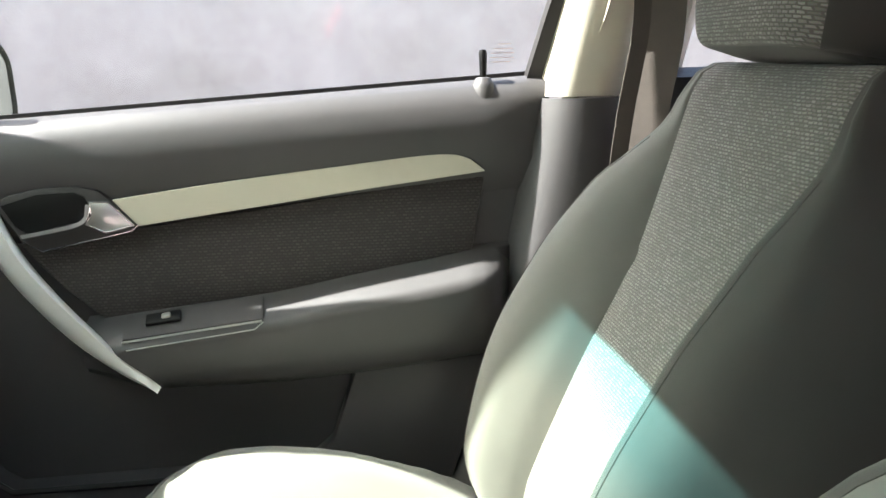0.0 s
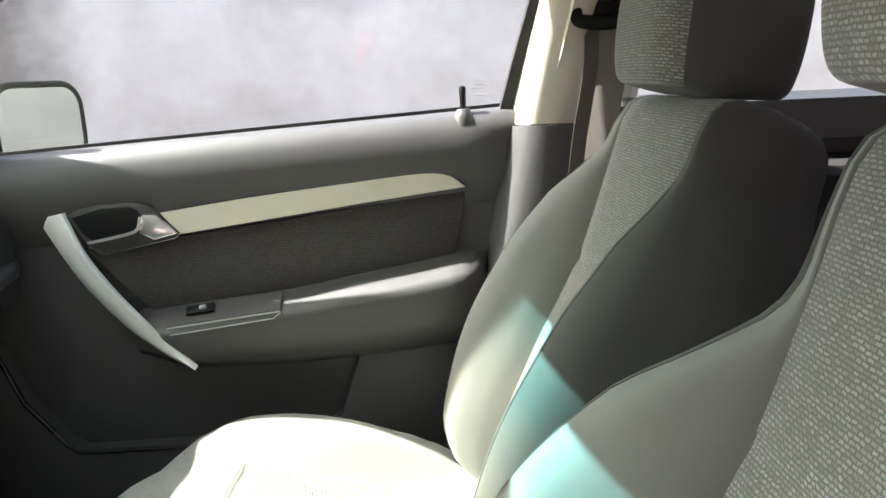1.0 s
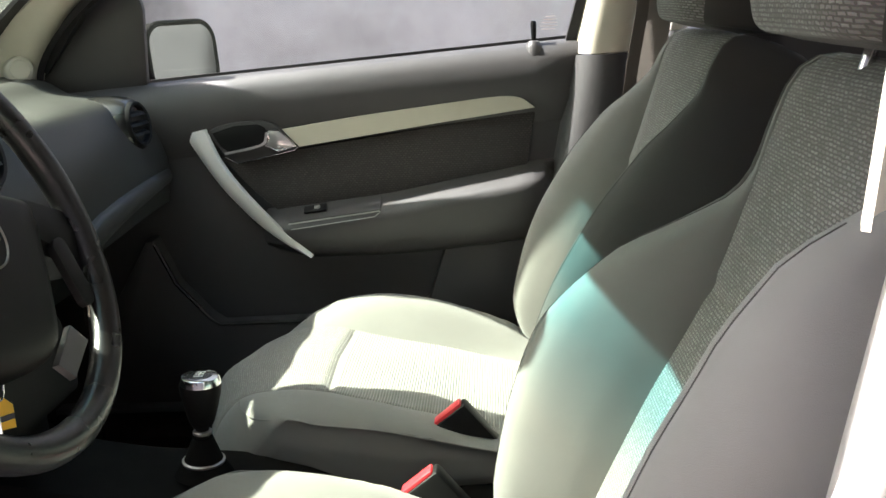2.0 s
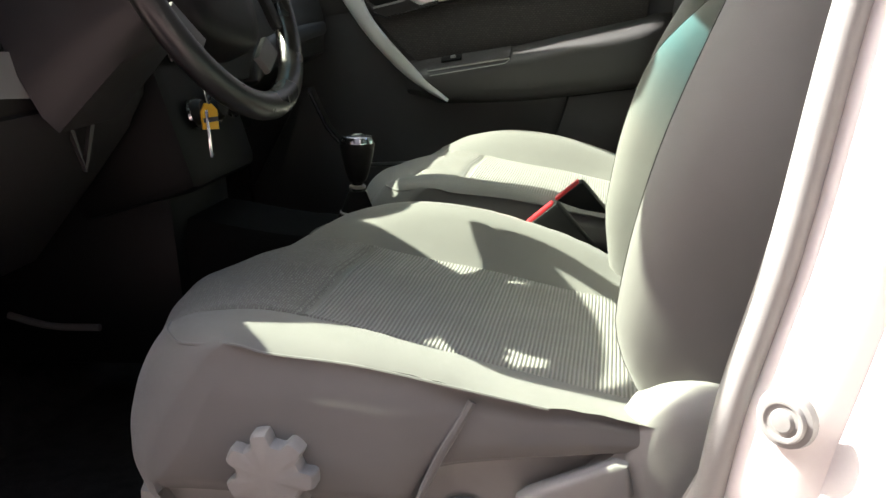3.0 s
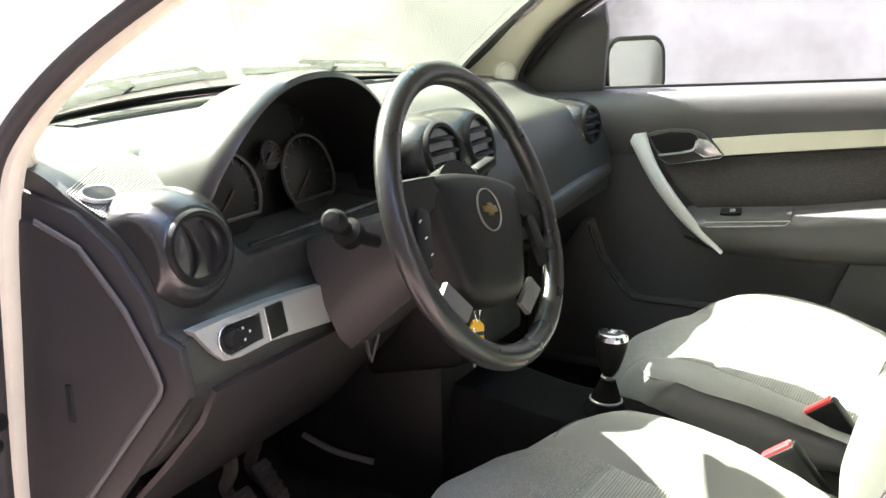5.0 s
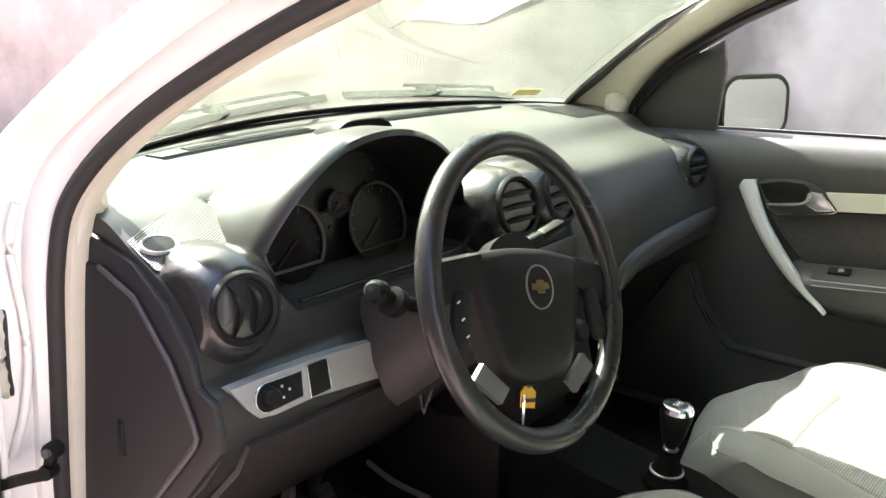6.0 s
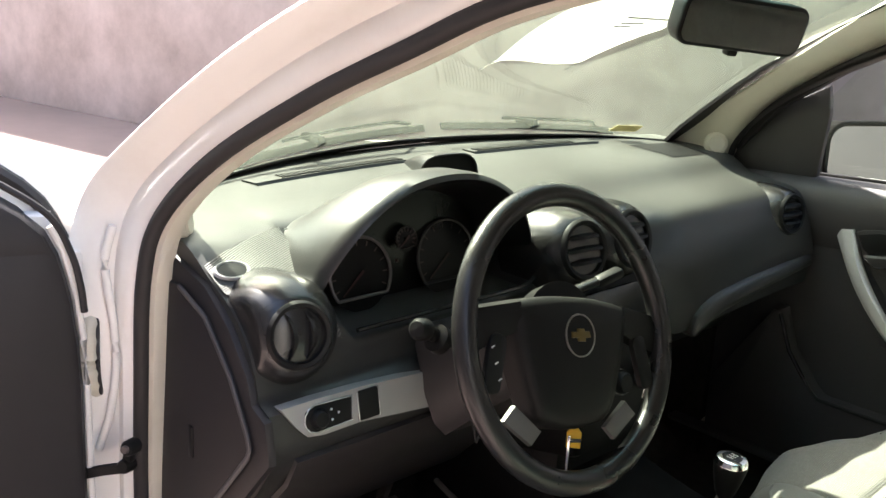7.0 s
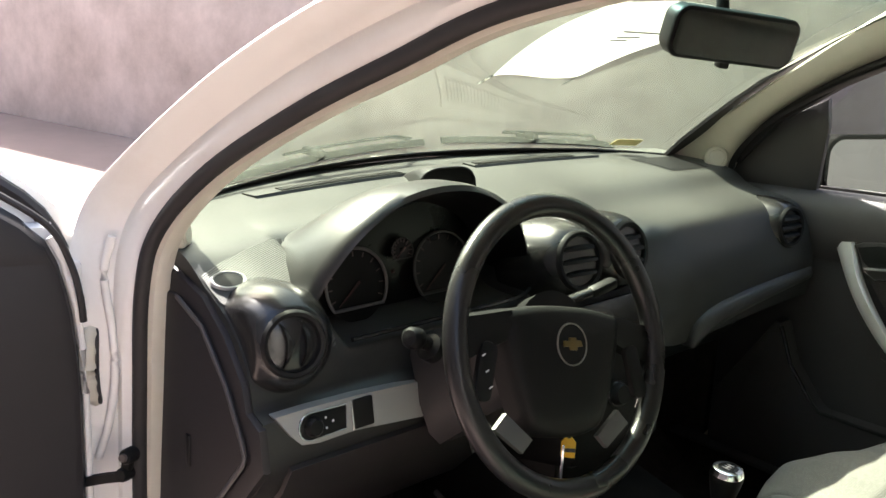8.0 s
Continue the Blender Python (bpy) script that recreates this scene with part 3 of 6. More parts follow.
for x in np.linspace(-0.02, 1.7, 12):
    z = 1.43 + 0.045 * math.sin(math.pi * (x + 0.02) / 1.72)
    rf.append([V(x - 0.05 * (1 - (y / 0.66) ** 2), y, z - 0.06 * abs(y / 0.66) ** 3) for y in np.linspace(-0.67, 0.67, 13)])
roof = part("roof", thick(sheet(rf), 0.004), M["white"], label="white painted car roof", kind="structure")
tagged(roof, category="roof")
hd = []
for x in np.linspace(-0.86, -1.9, 9):
    f = (-0.86 - x) / 1.04
    hd.append([V(x + 0.12 * (y / 0.7) ** 2 * (1 - f), y, 0.915 - 0.30 * f + 0.03 * (1 - (y / 0.7) ** 2)) for y in np.linspace(-0.70, 0.70, 13)])
hood = part("bonnet", thick(sheet(hd), 0.004), M["white"], label="white painted car bonnet", kind="structure")
tagged(hood, category="bonnet")

# ---------------------------------------------------------------- windscreen
WS_LOW = [(-0.575, -0.690, 0.955), (-0.70, -0.5, 0.962), (-0.78, -0.25, 0.968), (-0.81, 0, 0.97), (-0.78, 0.25, 0.968), (-0.70, 0.5, 0.962), (-0.585, 0.665, 0.955)]
WS_TOP = [(0.055, -0.54, 1.375), (0.02, -0.4, 1.392), (-0.005, -0.2, 1.40), (-0.012, 0, 1.402), (-0.005, 0.2, 1.40), (0.02, 0.415, 1.392), (0.055, 0.575, 1.372)]


def screen_point(u, v):
    """A point of the windscreen: u from the driver's side to the passenger's, v from the cowl to the roof."""
    a, b = spline(WS_LOW, 61), spline(WS_TOP, 61)
    k = u * 60
    i = min(int(k), 59)
    p, q = a[i].lerp(a[i + 1], k - i), b[i].lerp(b[i + 1], k - i)
    return p.lerp(q, v) + V(-0.5, 0, 0.85) * (0.03 * math.sin(math.pi * v))


ws = thing("windscreen", "dusty windscreen with a blue green sun band", "windscreen", kind="structure")
us = np.linspace(0, 1, 21)
part("pane", sheet([[screen_point(u, v) for u in us] for v in np.linspace(0, 0.80, 9)]), M["windscreen"], ws, "dusty clear glass")
part("sun_band", sheet([[screen_point(u, v) for u in us] for v in np.linspace(0.80, 1.0, 7)], uv=[[(u, (v - 0.80) / 0.20) for u in us] for v in np.linspace(0.80, 1.0, 7)]), M["band"], ws, "blue green tinted band")
edge = [screen_point(u, 0) for u in us] + [screen_point(1, v) for v in np.linspace(0.1, 1, 9)] + [screen_point(u, 1) for u in us[::-1]] + [screen_point(0, v) for v in np.linspace(0.9, 0.1, 9)]
part("screen_seal", sweep(edge, [(-0.026, -0.003), (0.026, -0.003), (0.026, 0.003), (-0.026, 0.003)], closed=True, up=(-0.5, 0, 0.85), scale=[0.5] * 20 + [1.3] * 5 + [0.45] * 5 + [1.0] * (len(edge) - 39) + [0.35] * 9), M["rubber"], ws, "black edge seal")
cowl = part("cowl", thick(sheet([[screen_point(u, 0) + V(dx, 0, dz) for u in us] for dx, dz in ((0.03, -0.012), (-0.02, -0.01), (-0.08, -0.025), (-0.12, -0.03))]), 0.004), M["matte"], label="black plastic cowl below the windscreen", kind="structure")
tagged(cowl, category="cowl")


def wiper(u0, v0, u1, v1):
    th = thing("wiper", "black windscreen wiper resting on the glass", "wiper", group="windscreen wipers")
    off = V(-0.5, 0, 0.85) * 0.016
    pts = [screen_point(u0 + (u1 - u0) * t, v0 + (v1 - v0) * t) + off for t in np.linspace(0, 1, 9)]
    part("blade", sweep(pts, [(-0.0025, -0.012), (0.0025, -0.012), (0.0025, 0.002), (-0.0025, 0.002)], up=(-0.5, 0, 0.85)), M["matte"], th)
    arm = [p + off * 0.9 for p in pts[:6]]
    arm[0] = arm[0] + V(-0.06, 0.02, -0.02)
    part("arm", sweep(arm, [(-0.0045, -0.002), (0.0045, -0.002), (0.0045, 0.002), (-0.0045, 0.002)], up=(-0.5, 0, 0.85)), M["matte"], th)
    part("bridge", box(0.06, 0.018, 0.014, 0.004, at=pts[4] + off * 0.5), M["matte"], th)
    return th


wiper(0.53, 0.045, 0.14, 0.018)
wiper(0.88, 0.015, 0.56, 0.050)
# paper sheet taped on the glass, print showing through from the back
sheet_th = thing("paper_sheet", "white paper sheet taped outside on the windscreen", "paper")
left_edge, right_edge = [(0.482, 0.395), (0.479, 0.57), (0.477, 0.745)], [(0.651, 0.378), (0.712, 0.535), (0.700, 0.745)]
def on_sheet(u, v):
    """A point on the paper, u across and v up."""
    k = min(int(v * 2), 1)
    f = v * 2 - k
    a = [p + (q - p) * f for p, q in zip(left_edge[k], left_edge[k + 1])]
    b = [p + (q - p) * f for p, q in zip(right_edge[k], right_edge[k + 1])]
    return screen_point(a[0] + (b[0] - a[0]) * u, a[1] + (b[1] - a[1]) * u) + V(-0.5, 0, 0.85) * (0.006 + 0.008 * math.sin(math.pi * v) + 0.003 * math.sin(7 * u + 4 * v))
rows = [[on_sheet(u, v) for u in np.linspace(0, 1, 9)] for v in np.linspace(0, 1, 11)]
part("sheet", thick(sheet(rows), 0.0008), M["paper"], sheet_th)
for u, v, w in ((0.42, 0.70, 0.5), (0.46, 0.62, 0.22), (0.44, 0.585, 0.16)):
    p, q = on_sheet(u, v), on_sheet(u + w, v)
    part("print_bar", sweep([p + V(0.008, 0, -0.014), q + V(0.008, 0, -0.014)], [(-0.0018, -0.0005), (0.0018, -0.0005), (0.0018, 0.0005), (-0.0018, 0.0005)], up=(-0.5, 0, 0.85)), M["ink"], sheet_th)
for k in (0.0, 1.0):
    part("tape", box(0.035, 0.02, 0.001, 0, at=Matrix.Translation(on_sheet(k, 0) + V(-0.012, -0.004, -0.008)) @ pose(0, 0, 0, 0, -32, 20)), M["lens"], sheet_th, "clear tape")
st = [screen_point(u, v) + V(0.5, 0, -0.85) * 0.002 for u, v in ((0.856, 0.042), (0.908, 0.046), (0.910, 0.078), (0.859, 0.074))]
stick = part("windscreen_sticker", thick(sheet([[st[0], st[1]], [st[3], st[2]]]), 0.0006), M["sticker"], label="faded yellow sticker inside the windscreen")
tagged(stick, category="sticker")

# interior mirror
mir = thing("interior_mirror", "black interior mirror hanging from the windscreen", "mirror")
face = facing((-0.027, -0.012, 1.268), (0.93, -0.33, -0.22)) @ pose(0, 0, 0, 0, 0, -5)
def pill(w, h, r, n=8):
    out = []
    for cx, cy, a0 in ((w / 2 - r, h / 2 - r, 0), (-w / 2 + r, h / 2 - r, 90), (-w / 2 + r, -h / 2 + r, 180), (w / 2 - r, -h / 2 + r, 270)):
        out += [(cx + r * math.cos(radians(a0 + 90 * k / (n - 1))), cy + r * math.sin(radians(a0 + 90 * k / (n - 1)))) for k in range(n)]
    return out
part("shell", prism(pill(0.228, 0.074, 0.022), -0.032, face @ Matrix.Translation((0, 0, 0)), 0.012), M["black"], mir)
part("rim", prism(pill(0.230, 0.076, 0.022), 0.006, face, 0.003), M["black"], mir)
part("glass", prism(pill(0.220, 0.065, 0.017), 0.0015, face @ Matrix.Translation((0, 0, 0.006))), M["dark_mirror"], mir, "mirror glass")
part("day_night_tab", box(0.018, 0.012, 0.016, 0.003, at=face @ Matrix.Translation((0.0, -0.042, -0.008))), M["black"], mir)
part("stalk", sweep([face @ V(0, 0.0, -0.03), face @ V(0.0, 0.05, -0.055), face @ V(0.0, 0.12, -0.06)], ring(0.010, 10), up=(0, 1, 0)), M["black"], mir)

# ---------------------------------------------------------------- front passenger door (closed)
def belt(x):
    return 0.928 + 0.055 * x


pd = thing("passenger_door", "closed passenger door with charcoal trim and pale inlay", "car door")
outline = [(-0.47, 0.25), (0.40, 0.25), (0.53, 0.52), (0.565, 0.69), (0.60, 0.86), (0.61, belt(0.60)), (-0.47, belt(-0.47))]
part("door_shell", prism(outline, 0.08, on_door(0.81), 0.0), M["plastic"], pd, "charcoal inner door")
rows = []
for x in np.linspace(-0.47, 0.612, 24):
    b = belt(x)
    k = min(1.0, (0.612 - x) / 0.02)
    rows.append([V(x, 0.78, b + 0.0), V(x, 0.752, b + 0.012), V(x, 0.735, b + 0.013), V(x, 0.716, b + 0.004), V(x, 0.703 + 0.01 * (1 - k), b - 0.02), V(x, 0.698 + 0.02 * (1 - k), b - 0.05),
                 V(x, 0.702 + 0.02 * (1 - k), b - 0.08), V(x, 0.716, b - 0.115), V(x, 0.727, b - 0.14)])
part("upper_panel", sheet(rows), M["plastic"], pd, "charcoal grained upper panel", sharp=60)
# pale inlay strip
top = spline([(0.030, 0.829, 0), (0.175, 0.847, 0), (0.337, 0.863, 0), (0.43, 0.8725, 0), (0.471, 0.873, 0), (0.499, 0.866, 0), (0.521, 0.849, 0)], 26)
low = spline([(0.521, 0.848, 0), (0.431, 0.838, 0), (0.335, 0.827, 0), (0.191, 0.809, 0), (0.058, 0.793, 0)], 18)
part("inlay_strip", prism([(p.x, p.y) for p in top] + [(p.x, p.y) for p in low], 0.020, on_door(0.722), 0.001, 1), M["beige"], pd, "pale beige inlay strip")
# cloth insert
ins = [(-0.10, 0.775), (-0.05, 0.772), (0.058, 0.788), (0.191, 0.803), (0.335, 0.821), (0.431, 0.832), (0.524, 0.843), (0.497, 0.70), (0.40, 0.695), (0.22, 0.68), (0.08, 0.655), (0.03, 0.64), (-0.045, 0.71)]
bm = prism(ins, 0.01, on_door(0.727), 0.004)
lay = bm.loops.layers.uv.new("UVMap")
for f in bm.faces:
    for lp in f.loops:
        lp[lay].uv = (lp.vert.co.x, lp.vert.co.z)
part("cloth_insert", bm, M["door_cloth"], pd, "dark patterned cloth insert")
# armrest
rows = []
for x in np.linspace(-0.02, 0.556, 26):
    zt = interp([(-0.02, 0.640), (0.035, 0.646), (0.12, 0.655), (0.22, 0.665), (0.35, 0.687), (0.45, 0.703), (0.53, 0.716), (0.556, 0.718)], x)
    zb = interp([(-0.02, 0.60), (0.082, 0.574), (0.204, 0.573), (0.415, 0.586), (0.556, 0.60)], x)
    k = math.sqrt(max(0.0, 1 - max(0, (x - 0.50) / 0.056) ** 2)) * min(1, 0.60 + (x + 0.02) / 0.12)
    d = 0.06 * k
    rows.append([V(x, 0.74, zt + 0.030), V(x, 0.716 - 0.1 * d, zt + 0.024), V(x, 0.716 - 0.86 * d, zt + 0.002), V(x, 0.716 - 0.97 * d, zt - 0.006), V(x, 0.716 - d, zt - 0.016),
                 V(x, 0.716 - 0.93 * d, (zt + zb) / 2 - 0.01), V(x, 0.716 - 0.75 * d, zb + 0.014), V(x, 0.716 - 0.5 * d, zb), V(x, 0.74, zb - 0.004)])
rows.append([V(0.558, 0.74, p.z) for p in rows[-1]])
part("armrest", sheet(rows), M["plastic"], pd, "charcoal moulded armrest", sharp=50)
sw = spline([(0.035, 0.659, 0.6475), (0.12, 0.6575, 0.657), (0.215, 0.6575, 0.667)], 12)
part("switch_panel", thick(sheet([[p + V(0, 0.004, 0.0035) for p in sw], [p + V(0, 0.048, 0.0245) for p in sw]]), 0.002), M["plastic"], pd, "charcoal window switch panel")
part("panel_bright_edge", sweep([p + V(0, 0.001, 0.001) for p in sw], ring(0.0014, 8)), M["dull_silver"], pd, "bright lower edge")
part("panel_joint", sweep([V(0.04, 0.6555, 0.6385), V(0.12, 0.6545, 0.648), V(0.205, 0.6545, 0.658), V(0.217, 0.656, 0.667)], ring(0.0009, 6)), M["dull_silver"], pd, "thin bright joint")
swp = part("window_switch", box(0.046, 0.02, 0.006, 0.002, at=pose(0.085, 0.686, 0.672, 26, -6, 0)), M["black"], pd, "black window switch")
part("rocker", box(0.012, 0.009, 0.006, 0.002, at=pose(0.089, 0.684, 0.6752, 26, -12, 0)), M["dull_silver"], swp, "worn rocker")
# silver pull strip
left = spline([(-0.170, 0, 0.827), (-0.117, 0, 0.752), (-0.069, 0, 0.696), (-0.019, 0, 0.645), (0.034, 0, 0.606), (0.077, 0, 0.583)], 28)
right = spline([(-0.122, 0, 0.835), (-0.091, 0, 0.772), (-0.049, 0, 0.717), (-0.007, 0, 0.668), (0.034, 0, 0.622), (0.078, 0, 0.5836)], 28)
rows = []
for j, (a, b) in enumerate(zip(left, right)):
    y = 0.716 - 0.042 * math.sin(math.pi / 2 * min(1.0, j / 13)) - 0.020 * (j / 27) ** 2
    rows.append([V(a.x + (b.x - a.x) * f, y + (dy if dy < 0.02 else 0.03 * (1 - (j / 27) ** 2) + 0.004) - 0.022 * (f - 0.3) * (1 - j / 27), a.z + (b.z - a.z) * f) for f, dy in ((0.30, 0.03), (0.0, 0.003), (0.05, -0.001), (0.5, -0.004), (0.95, -0.001), (1.0, 0.003), (0.70, 0.03))])
part("pull_strip", thick(sheet(rows), 0.003), M["silver"], pd, "curved silver pull strip", sharp=60)
# inner handle in its bezel
bez = [(-0.118, 0.830), (-0.100, 0.840), (-0.062, 0.848), (-0.010, 0.849), (0.014, 0.843), (0.030, 0.828), (0.060, 0.795), (0.052, 0.788), (-0.062, 0.766), (-0.086, 0.780)]
hb = part("handle_bezel", prism(bez, 0.018, on_door(0.716), 0.003), M["shroud"], pd, "dark handle bezel")
cup = [(-0.108, 0.828), (-0.062, 0.841), (-0.016, 0.842), (-0.004, 0.836), (0.001, 0.826), (-0.002, 0.812), (-0.014, 0.803), (-0.078, 0.790), (-0.092, 0.800)]
part("cup", prism(cup, 0.0015, on_door(0.698), 0.0005), M["black"], hb, "hollow dark cup")
part("lever_edge", sweep(spline([V(-0.084, 0.692, 0.788), V(-0.045, 0.689, 0.7945), V(-0.014, 0.688, 0.801), (-0.002, 0.689, 0.809), V(0.002, 0.691, 0.826)], 18), [(-0.0024, -0.004), (0.0024, -0.004), (0.0024, 0.004), (-0.0024, 0.004)], up=(0, 1, 0)), M["polish"], hb, "bright lever edge")
plate = [(0.003, 0.829), (0.026, 0.828), (0.056, 0.796), (0.020, 0.788), (-0.004, 0.800), (0.004, 0.812)]
part("lever_plate", prism(plate, 0.004, on_door(0.6985), 0.0015), M["polish"], hb, "bright polished lever plate")
part("plate_rim", sweep([V(x, 0.6945, z) for x, z in plate], ring(0.0016, 6), closed=True, up=(0, 1, 0)), M["chrome"], hb, "thin chrome outline")
part("bezel_rim", sweep([V(x, 0.6985, z) for x, z in bez[6:]], ring(0.0014, 6), up=(0, 1, 0)), M["chrome"], hb, "thin chrome lower edge")
# lower panels, pocket and lighter rear part
part("pocket_panel", prism([(-0.40, 0.40), (-0.262, 0.62), (-0.247, 0.620), (-0.213, 0.530), (-0.150, 0.455), (-0.128, 0.440), (0.26, 0.446), (0.30, 0.455), (0.42, 0.40), (0.42, 0.27), (-0.40, 0.27)], 0.045, on_door(0.727), 0.006), M["plastic"], pd, "charcoal map pocket")
part("pocket_rim", sweep([V(-0.245, 0.683, 0.612), V(-0.211, 0.683, 0.530), V(-0.150, 0.683, 0.456), V(-0.130, 0.683, 0.441), V(0.02, 0.683, 0.4415), V(0.26, 0.683, 0.447)], ring(0.0045, 8), up=(0, 1, 0)), M["gloss"], pd, "rounded pocket rim")
part("rear_lower_panel", prism([(0.335, 0.578), (0.30, 0.478), (0.27, 0.452), (0.30, 0.40), (0.46, 0.38), (0.535, 0.595)], 0.022, on_door(0.727), 0.008), M["plastic"], pd, "charcoal lower corner panel")
# lock pin
part("lock_pin", lathe([(0.0, 0.041), (0.0042, 0.040), (0.0058, 0.036), (0.0052, 0.022), (0.0045, 0.0)], 14, Matrix.Translation((0.524, 0.724, belt(0.524) + 0.012))), M["black"], pd, "black lock pin")
part("lock_ferrule", lathe([(0.006, 0.012), (0.010, 0.011), (0.013, 0.006), (0.0165, 0.0), (0.017, -0.016)], 18, Matrix.Translation((0.524, 0.724, belt(0.524) + 0.004))), M["plastic"], pd, "round pin ferrule")
# window frame, corner sail, glass
part("window_frame", joined(sweep([V(0.596, 0.745, 0.95), V(0.622, 0.712, 1.05), V(0.650, 0.68, 1.15), V(0.672, 0.638, 1.30)], [(-0.016, -0.012), (0.016, -0.012), (0.016, 0.012), (-0.016, 0.012)], up=(0, 1, 0)),
                            sweep([V(-0.44, 0.735, 0.965), V(-0.345, 0.715, 1.075), V(-0.19, 0.68, 1.172), V(-0.045, 0.655, 1.243), V(0.10, 0.635, 1.305), V(0.30, 0.62, 1.345), V(0.66, 0.62, 1.335)], [(-0.014, -0.012), (0.014, -0.012), (0.014, 0.012), (-0.014, 0.012)], up=(0, 1, 0))), M["rubber"], pd, "black window frame")
part("belt_seal", sweep([V(x, 0.757, belt(x) + 0.012) for x in np.linspace(-0.24, 0.60, 10)], [(-0.006, -0.004), (0.006, -0.004), (0.006, 0.006), (-0.006, 0.006)]), M["rubber"], pd, "black belt line seal")
part("outer_belt_edge", sweep([V(x, 0.772, belt(x) + 0.0160) for x in np.linspace(-0.22, 0.60, 10)], ring(0.0012, 8)), M["dull_silver"], pd, "thin pale outer sill of the window")
part("corner_sail", prism([(-0.47, belt(-0.47)), (-0.235, belt(-0.235)), (-0.225, 1.07), (-0.235, 1.128), (-0.345, 1.066), (-0.44, 0.975)], 0.012, Matrix.Translation((0, 0.741, 0)) @ Matrix.Shear('XZ', 4, (0, 0)) @ FACE_IN, 0.004), M["shroud"], pd, "charcoal corner sail")
gl = []
for z, y in ((0.93, 0.772), (1.0, 0.756), (1.1, 0.722), (1.2, 0.688), (1.3, 0.65), (1.35, 0.632)):
    x0 = interp([(0.93, -0.24), (1.1, -0.23), (1.128, -0.235), (1.17, -0.19), (1.24, -0.045), (1.30, 0.10), (1.35, 0.3)], z)
    gl.append([V(x0 + (0.60 + 0.2 * (z - 0.95) - x0) * f, y, z) for f in np.linspace(0, 1, 7)])
part("window", sheet(gl), M["side_glass"], pd, "dusty raised window")
for k, (w, z) in enumerate(((0.026, 0.992), (0.034, 0.998), (0.032, 1.004), (0.026, 1.010), (0.018, 1.016))):
    part("etched_bar", box(w, 0.0006, 0.0012, 0, at=(0.553 + 0.001 * k, 0.7535 - 0.0022 * k - 0.003, z)), M["plaster"], pd, "etched glass mark")

# outside mirror of that door
om = thing("outside_mirror", "black framed outside mirror on the passenger door", "mirror")
mf = facing((-0.208, 0.868, 0.970), (0.90, -0.42, 0.05))
part("housing", prism(pill(0.204, 0.146, 0.045), -0.06, mf, 0.03, 4), M["matte"], om, "black mirror housing")
part("rim", sweep([mf @ V(x, y, 0.008) for x, y in pill(0.198, 0.140, 0.043)], ring(0.0065, 10), closed=True, up=mf.to_3x3() @ V(0, 0, 1)), M["matte"], om, "thick black rim")
part("glass", prism(pill(0.190, 0.132, 0.039), 0.002, mf @ Matrix.Translation((0, 0, 0.0095))), M["mirror"], om, "bright mirror glass")
part("foot", sweep([V(-0.30, 0.755, 0.935), V(-0.27, 0.82, 0.94), V(-0.24, 0.87, 0.955)], ring(0.022, 10, 0.8)), M["black"], om)

# ---------------------------------------------------------------- driver's door (open)
dd = thing("driver_door", "open white driver's door with charcoal inner trim", "car door")
DOOR = Matrix.Translation((-0.576, -0.783, 0)) @ pose(0, 0, 0, 0, 0, -104)    # own x: away from the hinge, own y: towards the cabin side
place = DOOR @ Matrix(((1, 0, 0, 0), (0, 0, 1, 0), (0, 1, 0, 0), (0, 0, 0, 1)))
def door_plate(pts, y, d, bev):
    return prism(pts, d, place @ Matrix.Translation((0, 0, y)), bev)
low_shape = [(0.008, 0.34), (0.004, 0.80), (0.004, 0.88), (0.018, 0.945), (0.040, 0.985), (1.14, 0.985), (1.14, 0.95), (1.08, 0.55), (0.98, 0.34)]
part("door_skin", door_plate(low_shape, -0.05, 0.11, 0.012), M["white"], dd, "white painted door")
frame_path = [DOOR @ V(x, 0.0, z) for x, z in ((0.012, 0.90), (0.055, 0.99), (0.15, 1.062), (0.30, 1.145), (0.50, 1.24), (0.72, 1.315), (0.95, 1.335), (1.06, 1.30), (1.10, 1.1), (1.12, 0.97))]
part("window_frame", sweep(spline(frame_path, 30), [(-0.022, -0.03), (0.022, -0.03), (0.022, 0.03), (-0.022, 0.03)], up=(1, 0, 0)), M["white"], dd, "white window frame")
part("frame_seal", sweep([p + V(0.03, -0.01, 0.012) for p in spline(frame_path, 30)], ring(0.011, 8), up=(1, 0, 0)), M["rubber"], dd, "black frame seal")
part("inner_panel", door_plate([(0.019, 0.37), (0.019, 0.58), (0.016, 0.74), (0.018, 0.807), (0.023, 0.865), (0.029, 0.900), (0.037, 0.935), (0.050, 0.965), (0.075, 0.990), (1.11, 0.995), (1.10, 0.94), (1.05, 0.56), (0.96, 0.37)], 0.06, 0.035, 0.015), M["door_black"], dd, "dark inner trim")
part("door_rim", sweep([place @ V(x, z, 0.075) for x, z in ((0.012, 0.36), (0.012, 0.58), (0.010, 0.74), (0.011, 0.807), (0.016, 0.868), (0.023, 0.903), (0.031, 0.940), (0.046, 0.972))], ring(0.005, 8)), M["white"], dd, "white painted door edge")
part("edge_seal", sweep(spline([place @ V(x, z, 0.086) for x, z in ((0.150, 1.064), (0.095, 1.030), (0.044, 0.987), (0.021, 0.934), (0.012, 0.889), (0.009, 0.851))], 24), ring(0.0048, 8)), M["rubber"], dd, "black rubber seal on the door edge")
